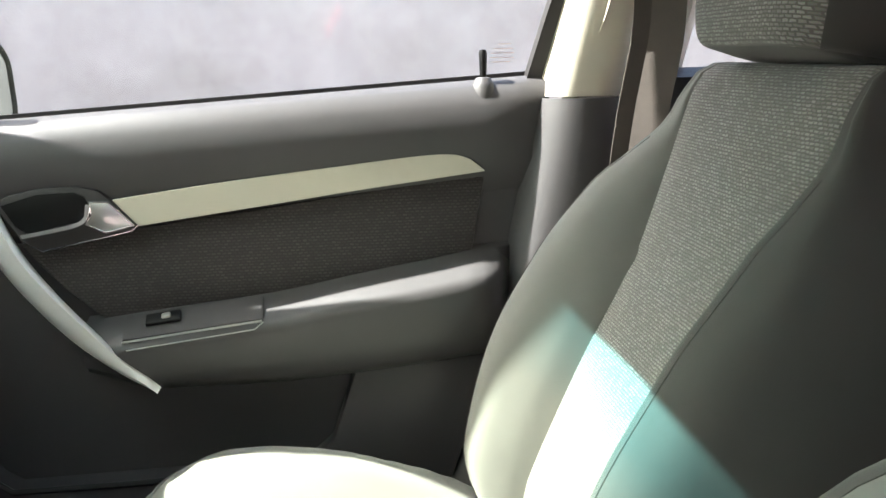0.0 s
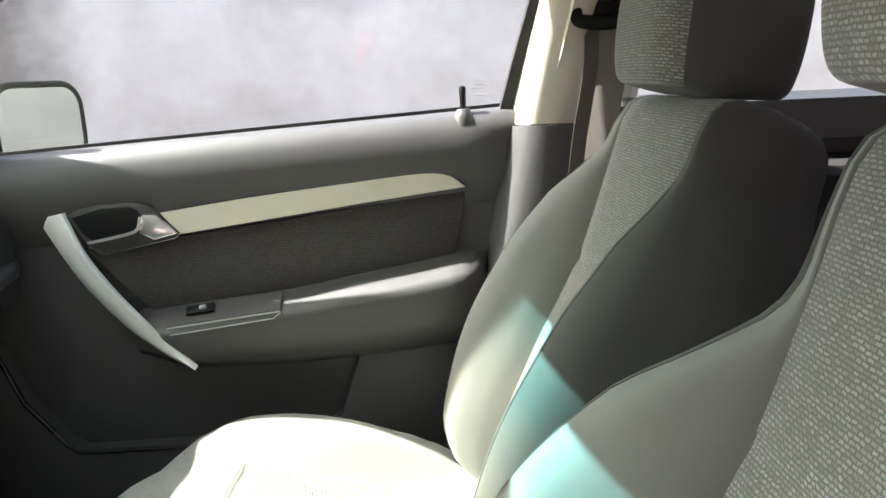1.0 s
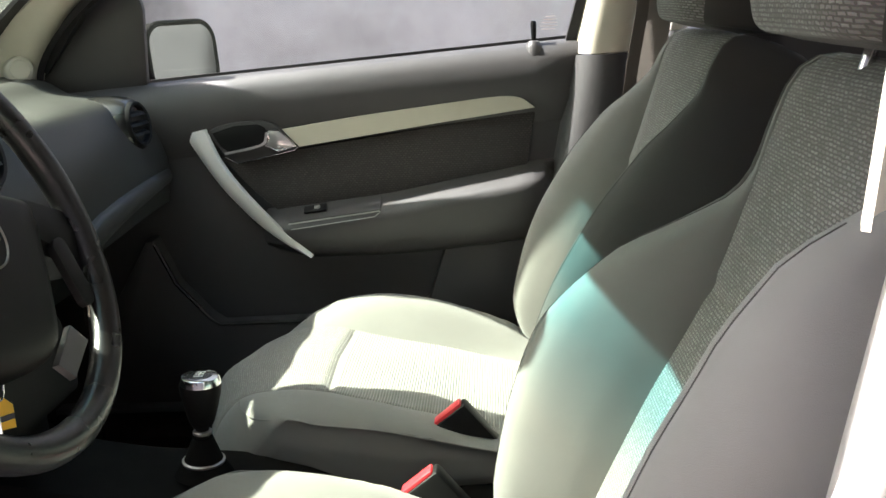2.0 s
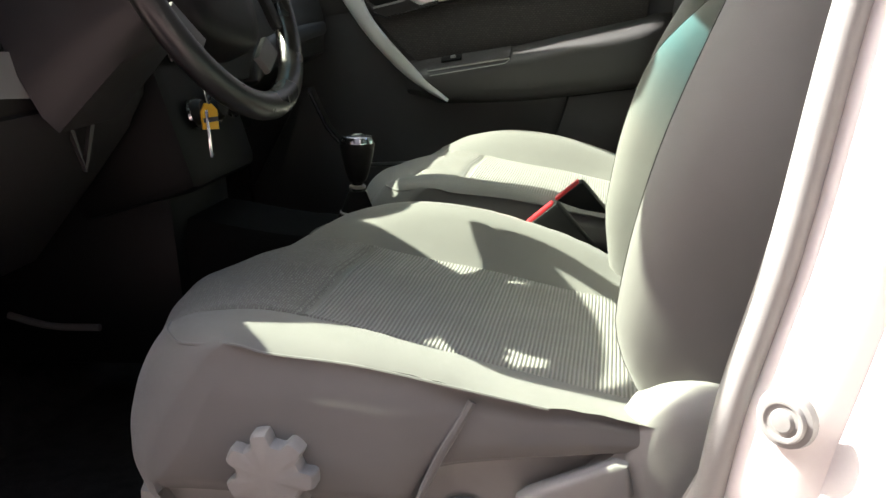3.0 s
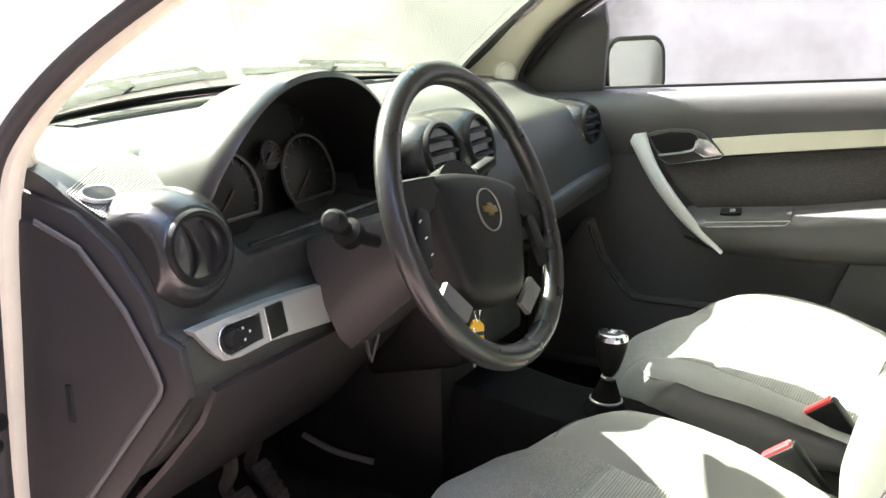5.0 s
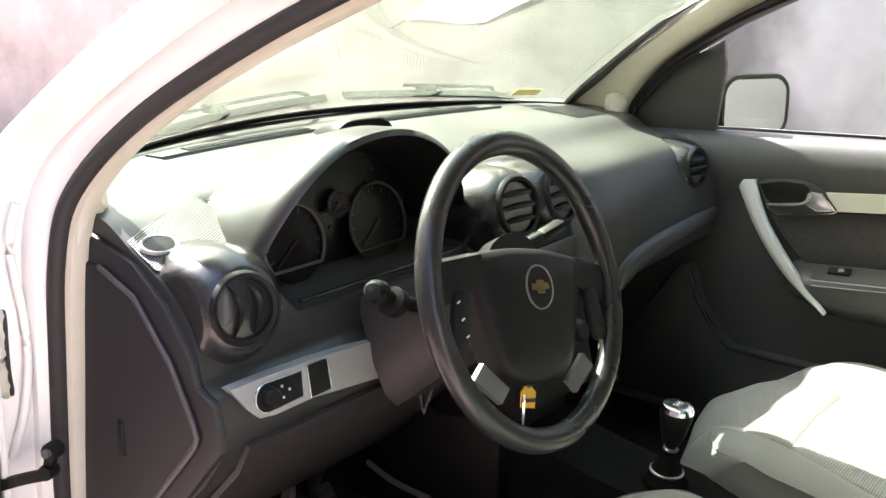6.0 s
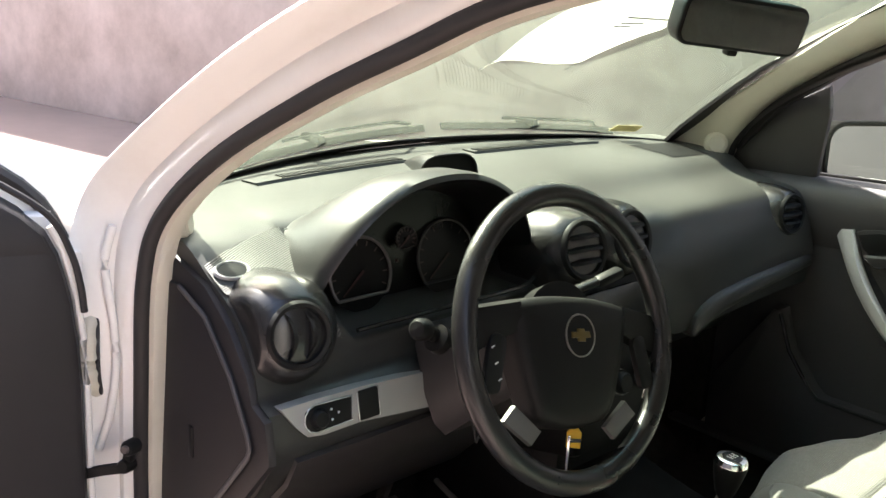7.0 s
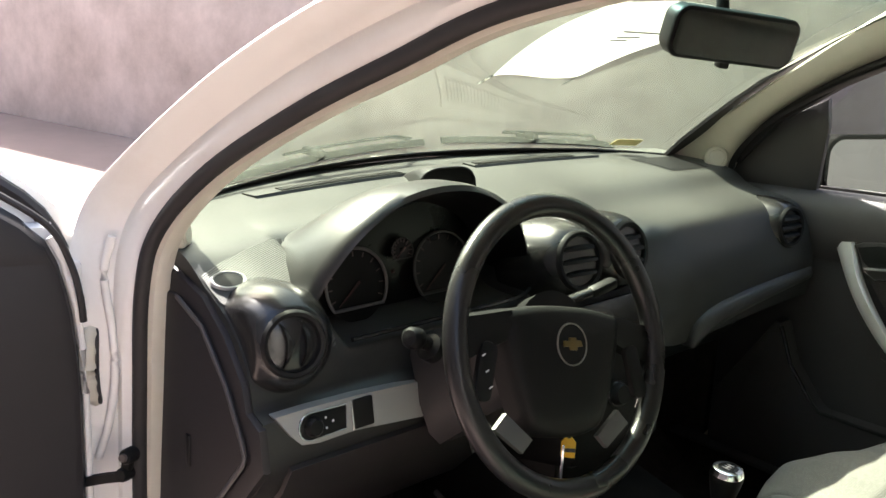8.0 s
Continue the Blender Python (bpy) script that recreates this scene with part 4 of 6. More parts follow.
part("corner_sail", door_plate([(0.040, 0.93), (0.054, 0.966), (0.080, 0.993), (0.15, 1.044), (0.30, 1.128), (0.42, 1.18), (0.42, 0.94)], 0.03, 0.066, 0.012), M["door_black"], dd, "black corner sail")
rows = []
for u in np.linspace(0.16, 1.0, 16):
    zc = 0.70 + 0.06 * u
    rows.append([place @ V(u, zc + dz, dy) for dz, dy in ((0.10, 0.094), (0.05, 0.10), (0.02, 0.135), (-0.02, 0.14), (-0.06, 0.12), (-0.10, 0.094))])
part("armrest", sheet(rows), M["door_black"], dd, "dark armrest", sharp=60)
cs = thing("door_check_strap", "dark steel door check strap bolted to the body", "door strap")
STRAP = V(-0.452, -0.776, 0.652)
part("strap", sweep(spline([STRAP + V(-0.010, -0.008, -0.034), STRAP + V(-0.034, -0.026, -0.042), STRAP + V(-0.080, -0.060, -0.060), STRAP + V(-0.15, -0.10, -0.078)], 12), [(-0.004, -0.007), (0.004, -0.007), (0.004, 0.007), (-0.004, 0.007)]), M["black"], cs)
part("bracket", joined(lathe([(0.0, 0.010), (0.009, 0.010), (0.0115, 0.006), (0.012, -0.012)], 20, facing(STRAP, (0.6, -1, 0.2))), lathe([(0.0, 0.010), (0.0085, 0.010), (0.0105, 0.006), (0.011, -0.012)], 20, facing(STRAP + V(-0.008, -0.004, -0.031), (0.6, -1, 0.2))),
                       box(0.015, 0.016, 0.030, 0.005, at=Matrix.Translation(STRAP + V(-0.008, 0.002, -0.016)) @ pose(0, 0, 0, 0, 14, 30))), M["black"], cs)
part("bolt", lathe([(0.0, 0.005), (0.0055, 0.005), (0.0065, 0.003), (0.0065, 0)], 8, facing(STRAP + V(0.005, -0.009, 0.002), (0.6, -1, 0.2))), M["pedal"], cs)
wb = thing("wiring_boot", "pale crumpled rubber wiring boot between door and body", "wiring boot")
part("boot", sweep(spline([V(-0.535, -0.785, 0.835), V(-0.522, -0.798, 0.815), V(-0.517, -0.803, 0.785), V(-0.517, -0.804, 0.755), V(-0.522, -0.799, 0.730), V(-0.535, -0.785, 0.715)], 20), ring(0.013, 10), scale=[1 + 0.16 * (k % 3 == 0) for k in range(20)]), M["beige"], wb)
part("boot_lip", sweep(spline([V(-0.527, -0.783, 0.842), V(-0.513, -0.789, 0.815), V(-0.509, -0.792, 0.785), V(-0.510, -0.792, 0.750), V(-0.515, -0.788, 0.722), V(-0.527, -0.783, 0.708)], 20), ring(0.0035, 8)), M["rubber"], wb, "dark rubber lip")
part("door_hinge", joined(box(0.05, 0.05, 0.05, 0.006, at=(-0.545, -0.825, 0.905)), lathe([(0.012, 0.07), (0.012, 0.0)], 12, Matrix.Translation((-0.55, -0.845, 0.87)))), M["white"], body_left, "white painted door hinge")

part("jamb_ridge", sweep(spline([V(-0.502, -0.764, 0.965), V(-0.509, -0.775, 0.908), V(-0.504, -0.769, 0.824), V(-0.505, -0.768, 0.753), V(-0.515, -0.776, 0.68), V(-0.529, -0.789, 0.622)], 24), ring(0.006, 10)), M["white"], body_left, "pressed ridge on the hinge pillar")

# ---------------------------------------------------------------- front seats
CUSHION = [(-0.066, 0.345), (-0.082, 0.373), (-0.089, 0.405), (-0.084, 0.438), (-0.062, 0.470), (-0.020, 0.492), (0.05, 0.498), (0.13, 0.487), (0.25, 0.462), (0.36, 0.438), (0.50, 0.405)]
# across the half width: side offset, rise along the surface normal
ACROSS = [(0.0, 0.010), (0.06, 0.010), (0.12, 0.010), (0.160, 0.012), (0.174, 0.014), (0.180, 0.010), (0.186, 0.016), (0.20, 0.023), (0.218, 0.026), (0.238, 0.0255), (0.255, 0.0225), (0.266, 0.018), (0.272, 0.013)]


CREST = [(-0.09, 0.006), (-0.04, 0.008), (0.0, 0.013), (0.06, 0.024), (0.12, 0.040), (0.18, 0.050), (0.26, 0.054), (0.33, 0.047), (0.40, 0.032), (0.444, 0.017), (0.50, 0.010)]
CREST_SHAPE = [(0.0, 0.0), (0.06, 0.10), (0.22, 0.42), (0.41, 0.78), (0.63, 1.0), (0.82, 0.95), (0.93, 0.82), (1.0, 0.66)]


def front_seat(name, label, at, back_x, recline, near, back_y=0.0, shoulder=0.0, centre=(-0.165, 0.135), lean=0.0):
    """near: -1 or 1, the side on which the door and the adjusters are."""
    seat = thing(name, label, "car seat", group="front seats", at=Matrix.Translation(at))
    # cushion surface
    prof = spline([(x, 0, z) for x, z in CUSHION], 96)
    cols = [(-y, h) for y, h in ACROSS[:0:-1]] + list(ACROSS)
    rows, uvs, s = [], [], 0.0
    for i, p in enumerate(prof):
        a, b = prof[max(0, i - 1)], prof[min(len(prof) - 1, i + 1)]
        t = (b - a).normalized()
        n = V(-t.z, 0, t.x)
        s += (p - prof[max(0, i - 1)]).length
        w = interp([(0.33, 0.1), (0.42, 0.15), (0.455, 0.4), (0.485, 0.7)], p.z) if p.x < 0.03 else interp([(0.03, 0.72), (0.12, 0.95), (0.2, 1.0), (0.28, 0.75), (0.34, 0.35), (0.5, 0.2)], p.x)
        row = []
        for y, h in cols:
            back = 0.106 * (abs(y / 0.272) ** 1.6) * interp([(-0.10, 1), (0.16, 0)], p.x) * (interp([(0.345, 0.50), (0.42, 0.75), (0.475, 1.0)], p.z) if p.x < 0 else 1.0)
            hh = h * w if h > 0 or p.x > 0.0 else h * interp([(0.40, 0.2), (0.48, 1.0)], p.z)
            sag = 0.0025 * math.sin(38 * y + 9 * p.x) * math.sin(21 * p.x)
            pucker = 0.0011 * math.sin(p.x * 260 + 3 * math.sin(p.x * 41)) * interp([(0.235, 0.0), (0.27, 1.0)], abs(y)) * interp([(0.20, 0.0), (0.30, 1.0)], p.x)
            back += 0.028 * max(0.0, (abs(y) - 0.20) / 0.072) ** 3 * interp([(-0.04, 1), (0.08, 0)], p.x)
            rim = abs(centre[0] if y < 0 else centre[1])
            u = (abs(y) - 0.18) / 0.092
            yy = abs(y) * rim / 0.18 if u <= 0 else rim + u * (0.272 - rim)
            if y > 0:                                            # the bolster towards the other side of the car stands higher
                low = 0.010 * w * interp([(0.0, 1.0), (0.18, 0.4)], y)
                hh = low if u <= 0 else low + (interp(CREST, p.x) - low) * interp(CREST_SHAPE, u)
            edge_rise = interp([(0.12, 0.0), (0.28, 0.010), (0.45, 0.022)], p.x) * max(0.0, (abs(y) - 0.19) / 0.082) ** 1.3 if y < 0 else 0.0
            row.append(p + V(back, math.copysign(yy, y), 0) + n * (hh + sag + pucker + edge_rise))
        rows.append(row)
        uvs.append([(c[0], s) for c in cols])
    nc = len(cols)
    l0, l1 = 7, nc - 7           # insert columns
    cut = min(range(len(prof)), key=lambda i: abs(prof[i].x - 0.125) + (0 if prof[i].z > 0.45 else 9))
    dip = [[q.copy() for q in r] for r in rows]
    for j in range(l0, l1):
        dip[cut][j] -= V(0, 0, 0.008 * min(1.0, min(j - l0, l1 - 1 - j) / 2))
    part("insert_front", sheet([r[l0:l1] for r in dip[:cut + 1]], uv=[r[l0:l1] for r in uvs[:cut + 1]]), M["seat_dots"], seat, "dashed cloth cushion front")
    part("insert_rear", sheet([r[l0:l1] for r in dip[cut:]], uv=[r[l0:l1] for r in uvs[cut:]]), M["ribs"], seat, "ribbed cloth cushion centre")
    part("pleat", sweep([q + V(0, 0, 0.0016) for q in dip[cut][l0 + 1:l1 - 1]], [(-0.006, -0.001), (0.006, -0.001), (0.006, 0.0008), (-0.006, 0.0008)]), M["dots"], seat, "stitched cross pleat")
    # bolsters, each in one piece with its side skirt below the seam
    start = min(i for i in range(len(prof)) if prof[i].z > 0.482)
    for k, side in ((0, -1), (nc - 1, 1)):
        seam = [r[k] for r in rows[start:]]
        edge_face = [r[k] for r in rows[:start + 1]]                # down the front of the cushion
        front_curve = sorted((q.z, q.x) for q in edge_face)
        drop = [q for q in edge_face[::-1] if q.z > 0.354]
        steps = [(seam[0].z - q.z) / (seam[0].z - 0.354) for q in drop] + [1.0]
        bulge = [(0.0, 0.0), (0.08, 0.001), (0.3, 0.006), (0.6, 0.007), (0.88, 0.002), (1.0, -0.008)]
        sk = []
        for p in seam:
            f0 = (p.x - seam[0].x) / (seam[-1].x - seam[0].x)
            zb = interp([(-0.02, 0.354), (0.10, 0.357), (0.27, 0.347), (0.284, 0.350), (0.312, 0.386), (0.40, 0.398), (0.47, 0.405), (0.5, 0.40)], p.x) if f0 > 0 else 0.354
            inset = interp([(0.28, 0.0), (0.315, 0.006), (0.5, 0.008)], p.x)
            col = []
            for m, f in enumerate(steps):
                z = p.z + (zb - p.z) * f
                front_x = interp(front_curve, z)
                x = front_x + (seam[-1].x - front_x) * f0
                here = V(x, p.y + side * (min(interp(bulge, f), 0.2 * (x - front_x)) - inset), z)
                col.append(drop[m].copy() if f0 == 0 and m < len(drop) else p.copy() if m == 0 else here)
            sk.append(col)
        whole = joined(sheet([r[:l0 + 1] for r in rows] if k == 0 else [r[l1 - 1:] for r in rows]), sheet(sk))
        bmesh.ops.remove_doubles(whole, verts=whole.verts, dist=0.0002)
        bmesh.ops.recalc_face_normals(whole, faces=whole.faces)
        part("bolster", whole, M["cloth"], seat, "plain grey cloth bolster and side skirt", sharp=48)
        # stitched seam, carried on round the front corner at one height
        level = seam[5].z
        wrap = []
        for c in ((5, 4, 3, 2, 1) if k == 0 else (nc - 6, nc - 5, nc - 4, nc - 3, nc - 2)):
            for a, b in zip(rows, rows[1:]):
                if a[c].z < level <= b[c].z:
                    wrap.append(a[c].lerp(b[c], (level - a[c].z) / (b[c].z - a[c].z)) + V(-0.0006, side * 0.0004, 0))
                    break
        part("seam", sweep(spline(wrap[:4] + [p + V(0, side * 0.0010, -0.001) for p in seam[16:-8:7]], 70), ring(0.0015, 6)), M["cloth"], seat, "stitched seam")
    flap = [V(0.318, near * 0.268, 0.455), V(0.303, near * 0.272, 0.43), V(0.285, near * 0.274, 0.40), V(0.270, near * 0.274, 0.37), V(0.263, near * 0.271, 0.350)]
    part("skirt_edge", sweep(spline(flap, 12), ring(0.0042, 8)), M["cloth"], seat, "rounded skirt edge")
    # base mouldings
    rows2 = []
    for x in np.linspace(-0.02, 0.56, 48):
        zt = interp([(-0.02, 0.352), (0.0, 0.352), (0.03, 0.315), (0.10, 0.305), (0.274, 0.308), (0.290, 0.352), (0.314, 0.352), (0.330, 0.318), (0.350, 0.320), (0.40, 0.375), (0.47, 0.43), (0.56, 0.44)], x)
        o = interp([(-0.02, 0.0), (0.03, 0.012), (0.5, 0.012)], x)
        rows2.append([V(x, near * (0.20 + o), zt - 0.012), V(x, near * (0.243 + o), zt), V(x, near * (0.253 + o), zt - 0.006), V(x, near * (0.256 + o), zt - 0.03), V(x, near * (0.25 + o), 0.20)])
    part("base_cover", sheet(rows2), M["grey"], seat, "warm grey plastic base cover", sharp=45)
    part("seat_frame", joined(box(0.46, 0.44, 0.11, 0.01, at=(0.25, 0, 0.345)), box(0.52, 0.04, 0.05, 0.006, at=(0.25, -0.2, 0.245)), box(0.52, 0.04, 0.05, 0.006, at=(0.25, 0.2, 0.245))), M["black"], seat, "black seat frame on rails")
    # seven-lobed height dial
    dial_at = facing((0.132, near * 0.262, 0.388), (0, near, 0))
    if near < 0:
        lobes = [(0.0325 + 0.0112 / (1 + math.exp(-7 * math.cos(7 * t + 0.6) - 0.8)), t) for t in np.linspace(0, 2 * math.pi, 98, endpoint=False)]
        rows_d = [[dial_at @ V(r * k * math.cos(t), r * k * math.sin(t), z) for r, t in lobes] for k, z in ((0.95, 0.0), (1.0, 0.004), (1.0, 0.026), (0.975, 0.0305), (0.93, 0.033), (0.70, 0.0345), (0.35, 0.036), (0.02, 0.0362))]
        part("height_dial", sheet(rows_d, closed_u=True, caps=True), M["grey"], seat, "seven-lobed grey height dial")
    part("base_inner_panel", box(0.50, 0.012, 0.17, 0.004, at=(0.25, near * 0.240, 0.335)), M["grey"], seat, "recessed grey base panel")
    # recliner cover and lever
    disc = facing((0.518, near * 0.242, 0.392), (0, near, 0)) @ Matrix.Diagonal((1.22, 1.25, 1.0, 1.0))
    part("recliner_cover", lathe([(0.0, 0.034), (0.042, 0.033), (0.055, 0.028), (0.062, 0.018), (0.065, 0.0), (0.065, -0.02)], 36, disc), M["grey"], seat, "round grey recliner cover")
    lever = [(0.352, 0.362), (0.362, 0.370), (0.40, 0.386), (0.44, 0.404), (0.452, 0.402), (0.456, 0.372), (0.445, 0.358), (0.40, 0.347), (0.362, 0.350)]
    if near > 0:
        lm = Matrix.Translation((0, 0.258, 0)) @ Matrix(((1, 0, 0, 0), (0, 0, 1, 0), (0, 1, 0, 0), (0, 0, 0, 1)))
    else:
        lm = Matrix.Translation((0, -0.258, 0)) @ FACE_IN
    part("recliner_lever", prism(lever, 0.02, lm, 0.006, 3), M["grey"], seat, "grey recliner lever")
    # backrest
    base, a = V(back_x, back_y, 0.395), radians(recline)
    upv, fwd = V(math.sin(a), 0, math.cos(a)), V(-math.cos(a), 0, math.sin(a))
    W = [(0.0, 0.24), (0.08, 0.257), (0.16, 0.275), (0.24, 0.289), (0.32, 0.294), (0.40, 0.292), (0.47, 0.276), (0.53, 0.238), (0.58, 0.206), (0.66, 0.186)]
    WI = [(0.0, 0.172), (0.24, 0.178), (0.40, 0.174), (0.66, 0.174)]
    DI = [(0.0, 0.0), (0.1, 0.020), (0.25, 0.016), (0.40, 0.006), (0.50, 0.012), (0.6, 0.020)]
    DB = [(0.0, -0.01), (0.04, 0.055), (0.1, 0.080), (0.25, 0.098), (0.36, 0.092), (0.46, 0.062), (0.515, 0.030), (0.57, 0.004), (0.66, 0.0)]
    DB_FULL = [(0.0, -0.01), (0.04, 0.055), (0.1, 0.080), (0.25, 0.102), (0.36, 0.106), (0.44, 0.094), (0.50, 0.068), (0.55, 0.034), (0.59, 0.010), (0.66, 0.0)]
    PLUMP = [(0.0, 0.0), (0.12, 0.009), (0.20, 0.022), (0.29, 0.034), (0.38, 0.032), (0.46, 0.012), (0.52, -0.004), (0.57, 0.0)]      # fuller towards the console
    hs = list(np.linspace(0, 0.59, 34)) + [0.605, 0.625, 0.64, 0.649, 0.653]
    q_cols = [(-1.0, 'r', -0.5), (-0.985, 's', 0.75), (-1.0, 's', 0.35), (-0.98, 'b', 0.30), (-0.93, 'b', 0.76), (-0.83, 'b', 1.0), (-0.74, 'b', 0.86), (-0.68, 'b', 0.38), (-0.655, 'g', 0.0), (-0.63, 'i', 0.0), (-0.45, 'i', 0.0), (-0.22, 'i', 0.0), (0.0, 'i', 0.0)]
    q_cols = q_cols + [(-q, k, v) for q, k, v in q_cols[-2::-1]]
    rows3, uv3 = [], []
    for h in hs:
        w, di, db = interp(W, h + shoulder), interp(DI, h) - lean * h, interp(DB, h + shoulder)
        rear = -0.105 - (0.035 + 0.6 * lean) * h
        if h > 0.59:
            f = min(1.0, (h - 0.59) / 0.063)
            sh = max(0.0, 1 - f ** 3.2) ** 0.36
            mid = (di + rear) / 2
            di, rear, db = mid + (di - mid) * sh, mid + (rear - mid) * sh, 0
            w = w * (0.82 + 0.18 * sh)
        row = []
        for q, k, v in q_cols:
            full = q * near > 0 and shoulder and h <= 0.59
            db_q = interp(DB_FULL, h) + lean * h * interp([(0.50, 1.0), (0.59, 0.0)], h) if full else db + (interp(PLUMP, h) if shoulder else 0.0)
            if k == 'i':
                d = di
            elif k == 'g':
                d = di - 0.005
            elif k == 'b':
                d = di + db_q * v - (0.02 if v == 0.30 else 0)
            elif k == 's':
                d = di + (rear - di) * v
            else:
                d = rear
            wi = min(interp(WI, h), w - 0.012)
            aq = abs(q)
            y = aq / 0.655 * wi if aq <= 0.655 else wi + (aq - 0.655) / 0.345 * ((interp(W, h) + interp([(0.15, 0.0), (0.30, 0.012), (0.59, 0.012)], h) if full else w) - wi)
            row.append(base + upv * h + fwd * d + V(0, math.copysign(y * (0.93 if k == 'r' else 1.0), q), 0))
        rows3.append(row)
        uv3.append([(q * w, h) for q, k, v in q_cols])
    n3 = len(q_cols)
    fold_row = min(range(len(hs)), key=lambda k: abs(hs[k] - 0.385))
    for c in range(9, n3 - 9):
        rows3[fold_row][c] -= fwd * 0.005
    part("back_insert", sheet([r[8:n3 - 8] for r in rows3[:fold_row + 1]], uv=[r[8:n3 - 8] for r in uv3[:fold_row + 1]]), M["dots"], seat, "dashed cloth lower backrest centre")
    part("back_insert", sheet([r[8:n3 - 8] for r in rows3[fold_row:]], uv=[r[8:n3 - 8] for r in uv3[fold_row:]]), M["dots"], seat, "dashed cloth upper backrest centre")
    left_b, right_b = [spline(r[:9], 41) for r in rows3], [spline(r[n3 - 9:], 41) for r in rows3]
    door_edge = left_b if near < 0 else right_b
    part("edge_seam", sweep([r[13 if near < 0 else 27] + V(0, near * 0.0006, 0) for r in door_edge[1:33]], ring(0.0013, 6), up=(0, 1, 0)), M["cloth"], seat, "stitched edge seam")
    inboard_left = near > 0                                     # the flank that faces the console takes dark cloth to paint in its shade
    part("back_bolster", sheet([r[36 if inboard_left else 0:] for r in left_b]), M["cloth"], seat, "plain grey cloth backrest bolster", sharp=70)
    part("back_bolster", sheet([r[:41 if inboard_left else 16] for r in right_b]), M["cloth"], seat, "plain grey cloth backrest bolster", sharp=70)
    part("back_flank", sheet([r[:37] for r in left_b] if inboard_left else [r[15:] for r in right_b]), M["cloth_dark"], seat, "console-side backrest flank, darkened to stand for its shade", sharp=70)
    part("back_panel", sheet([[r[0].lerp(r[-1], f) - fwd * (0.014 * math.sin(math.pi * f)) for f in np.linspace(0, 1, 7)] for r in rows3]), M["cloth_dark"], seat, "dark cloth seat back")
    for side in (5, n3 - 6):
        part("back_seam", sweep([r[side] + fwd * 0.0002 for r in rows3[2:31]], ring(0.0006, 6), up=(0, 1, 0)), M["cloth_dark"], seat, "stitched seam")
    # headrest
    hc = base + upv * 0.742 + fwd * 0.004
    ha = a - radians(13)                                        # the headrest stands more upright than the backrest
    hup, hfwd = V(math.sin(ha), 0, math.cos(ha)), V(-math.cos(ha), 0, math.sin(ha))
    rows4, uv4 = [], []
    for k in range(29):
        th_ = math.pi * (0.04 + 0.92 * k / 28)
        z = 0.007 - 0.096 * math.cos(th_)
        e = math.sin(th_) ** 0.30
        hw, hd = 0.138 * (0.66 + 0.34 * e) - 0.010 * max(0, z) / 0.1, 0.092 * (0.55 + 0.45 * e)
        row = []
        for j in range(64):
            c, s_ = math.cos(2 * math.pi * j / 64), math.sin(2 * math.pi * j / 64)
            y = hw * math.copysign(abs(c) ** 0.36, c)
            d = hd * math.copysign(abs(s_) ** 0.6, s_)
            row.append(hc + hup * z + V(0, y, 0) + hfwd * (d + 0.004 * math.cos(6 * z)))
        rows4.append(row)
        uv4.append([(p.y, z) for p in row])
    part("headrest_front", sheet([r[5:28] for r in rows4], uv=[r[5:28] for r in uv4]), M["dots"], seat, "dashed cloth headrest face", sharp=80)
    shell = sheet([r[27:] + r[:6] for r in rows4])
    top_cap = sheet([[p.lerp(q, f) + upv * (0.008 * math.sin(math.pi * f)) for f in np.linspace(0, 1, 5)] for p, q in zip(rows4[-1][0:33], [rows4[-1][0]] + rows4[-1][:31:-1])])
    low_cap = sheet([[p.lerp(q, f) - upv * (0.006 * math.sin(math.pi * f)) for f in np.linspace(0, 1, 5)] for p, q in zip(rows4[0][0:33], [rows4[0][0]] + rows4[0][:31:-1])])
    part("headrest_shell", joined(shell, top_cap, low_cap), M["cloth_dark"], seat, "plain dark headrest shell", sharp=80)
    for y in (-0.055, 0.055):
        part("headrest_post", sweep([base + upv * 0.60 + fwd * -0.03 + V(0, y, 0), base + upv * 0.70 + fwd * -0.02 + V(0, y, 0)], ring(0.006, 10), up=(0, 1, 0)), M["chrome"], seat, "steel headrest post")
    return seat


front_seat("driver_seat", "grey cloth driver's seat with dashed centre panel", (0.0, -0.375, 0.0), 0.50, 21.0, -1, shoulder=0.075, lean=0.05, centre=(-0.172, 0.132))
front_seat("passenger_seat", "grey cloth passenger seat, slightly reclined", (0.05, 0.33, 0.0), 0.47, 22.8, 1, 0.012, centre=(-0.162, 0.138))

# ---------------------------------------------------------------- seat belts
def buckle(y, x, z, group="seat belt buckles"):
    b = thing("seat_belt_buckle", "black seat belt buckle with a red release button", "buckle", group=group)
    m = Matrix.Translation((x, y, z)) @ pose(0, 0, 0, 0, -38, 0)
    part("case", box(0.060, 0.030, 0.098, 0.006, at=m @ Matrix.Translation((0, 0, -0.050))), M["black"], b)
    part("release_button", box(0.048, 0.022, 0.010, 0.003, at=m @ Matrix.Translation((0, 0, -0.002))), M["red"], b, "red release button")
    foot = m @ V(0, 0, -0.085)
    part("stalk", sweep([foot, foot.lerp(V(x + 0.13, y, 0.33), 0.5), V(x + 0.14, y, 0.30)], [(-0.016, -0.003), (0.016, -0.003), (0.016, 0.003), (-0.016, 0.003)], up=(0, 1, 0)), M["black"], b, "black buckle stalk")


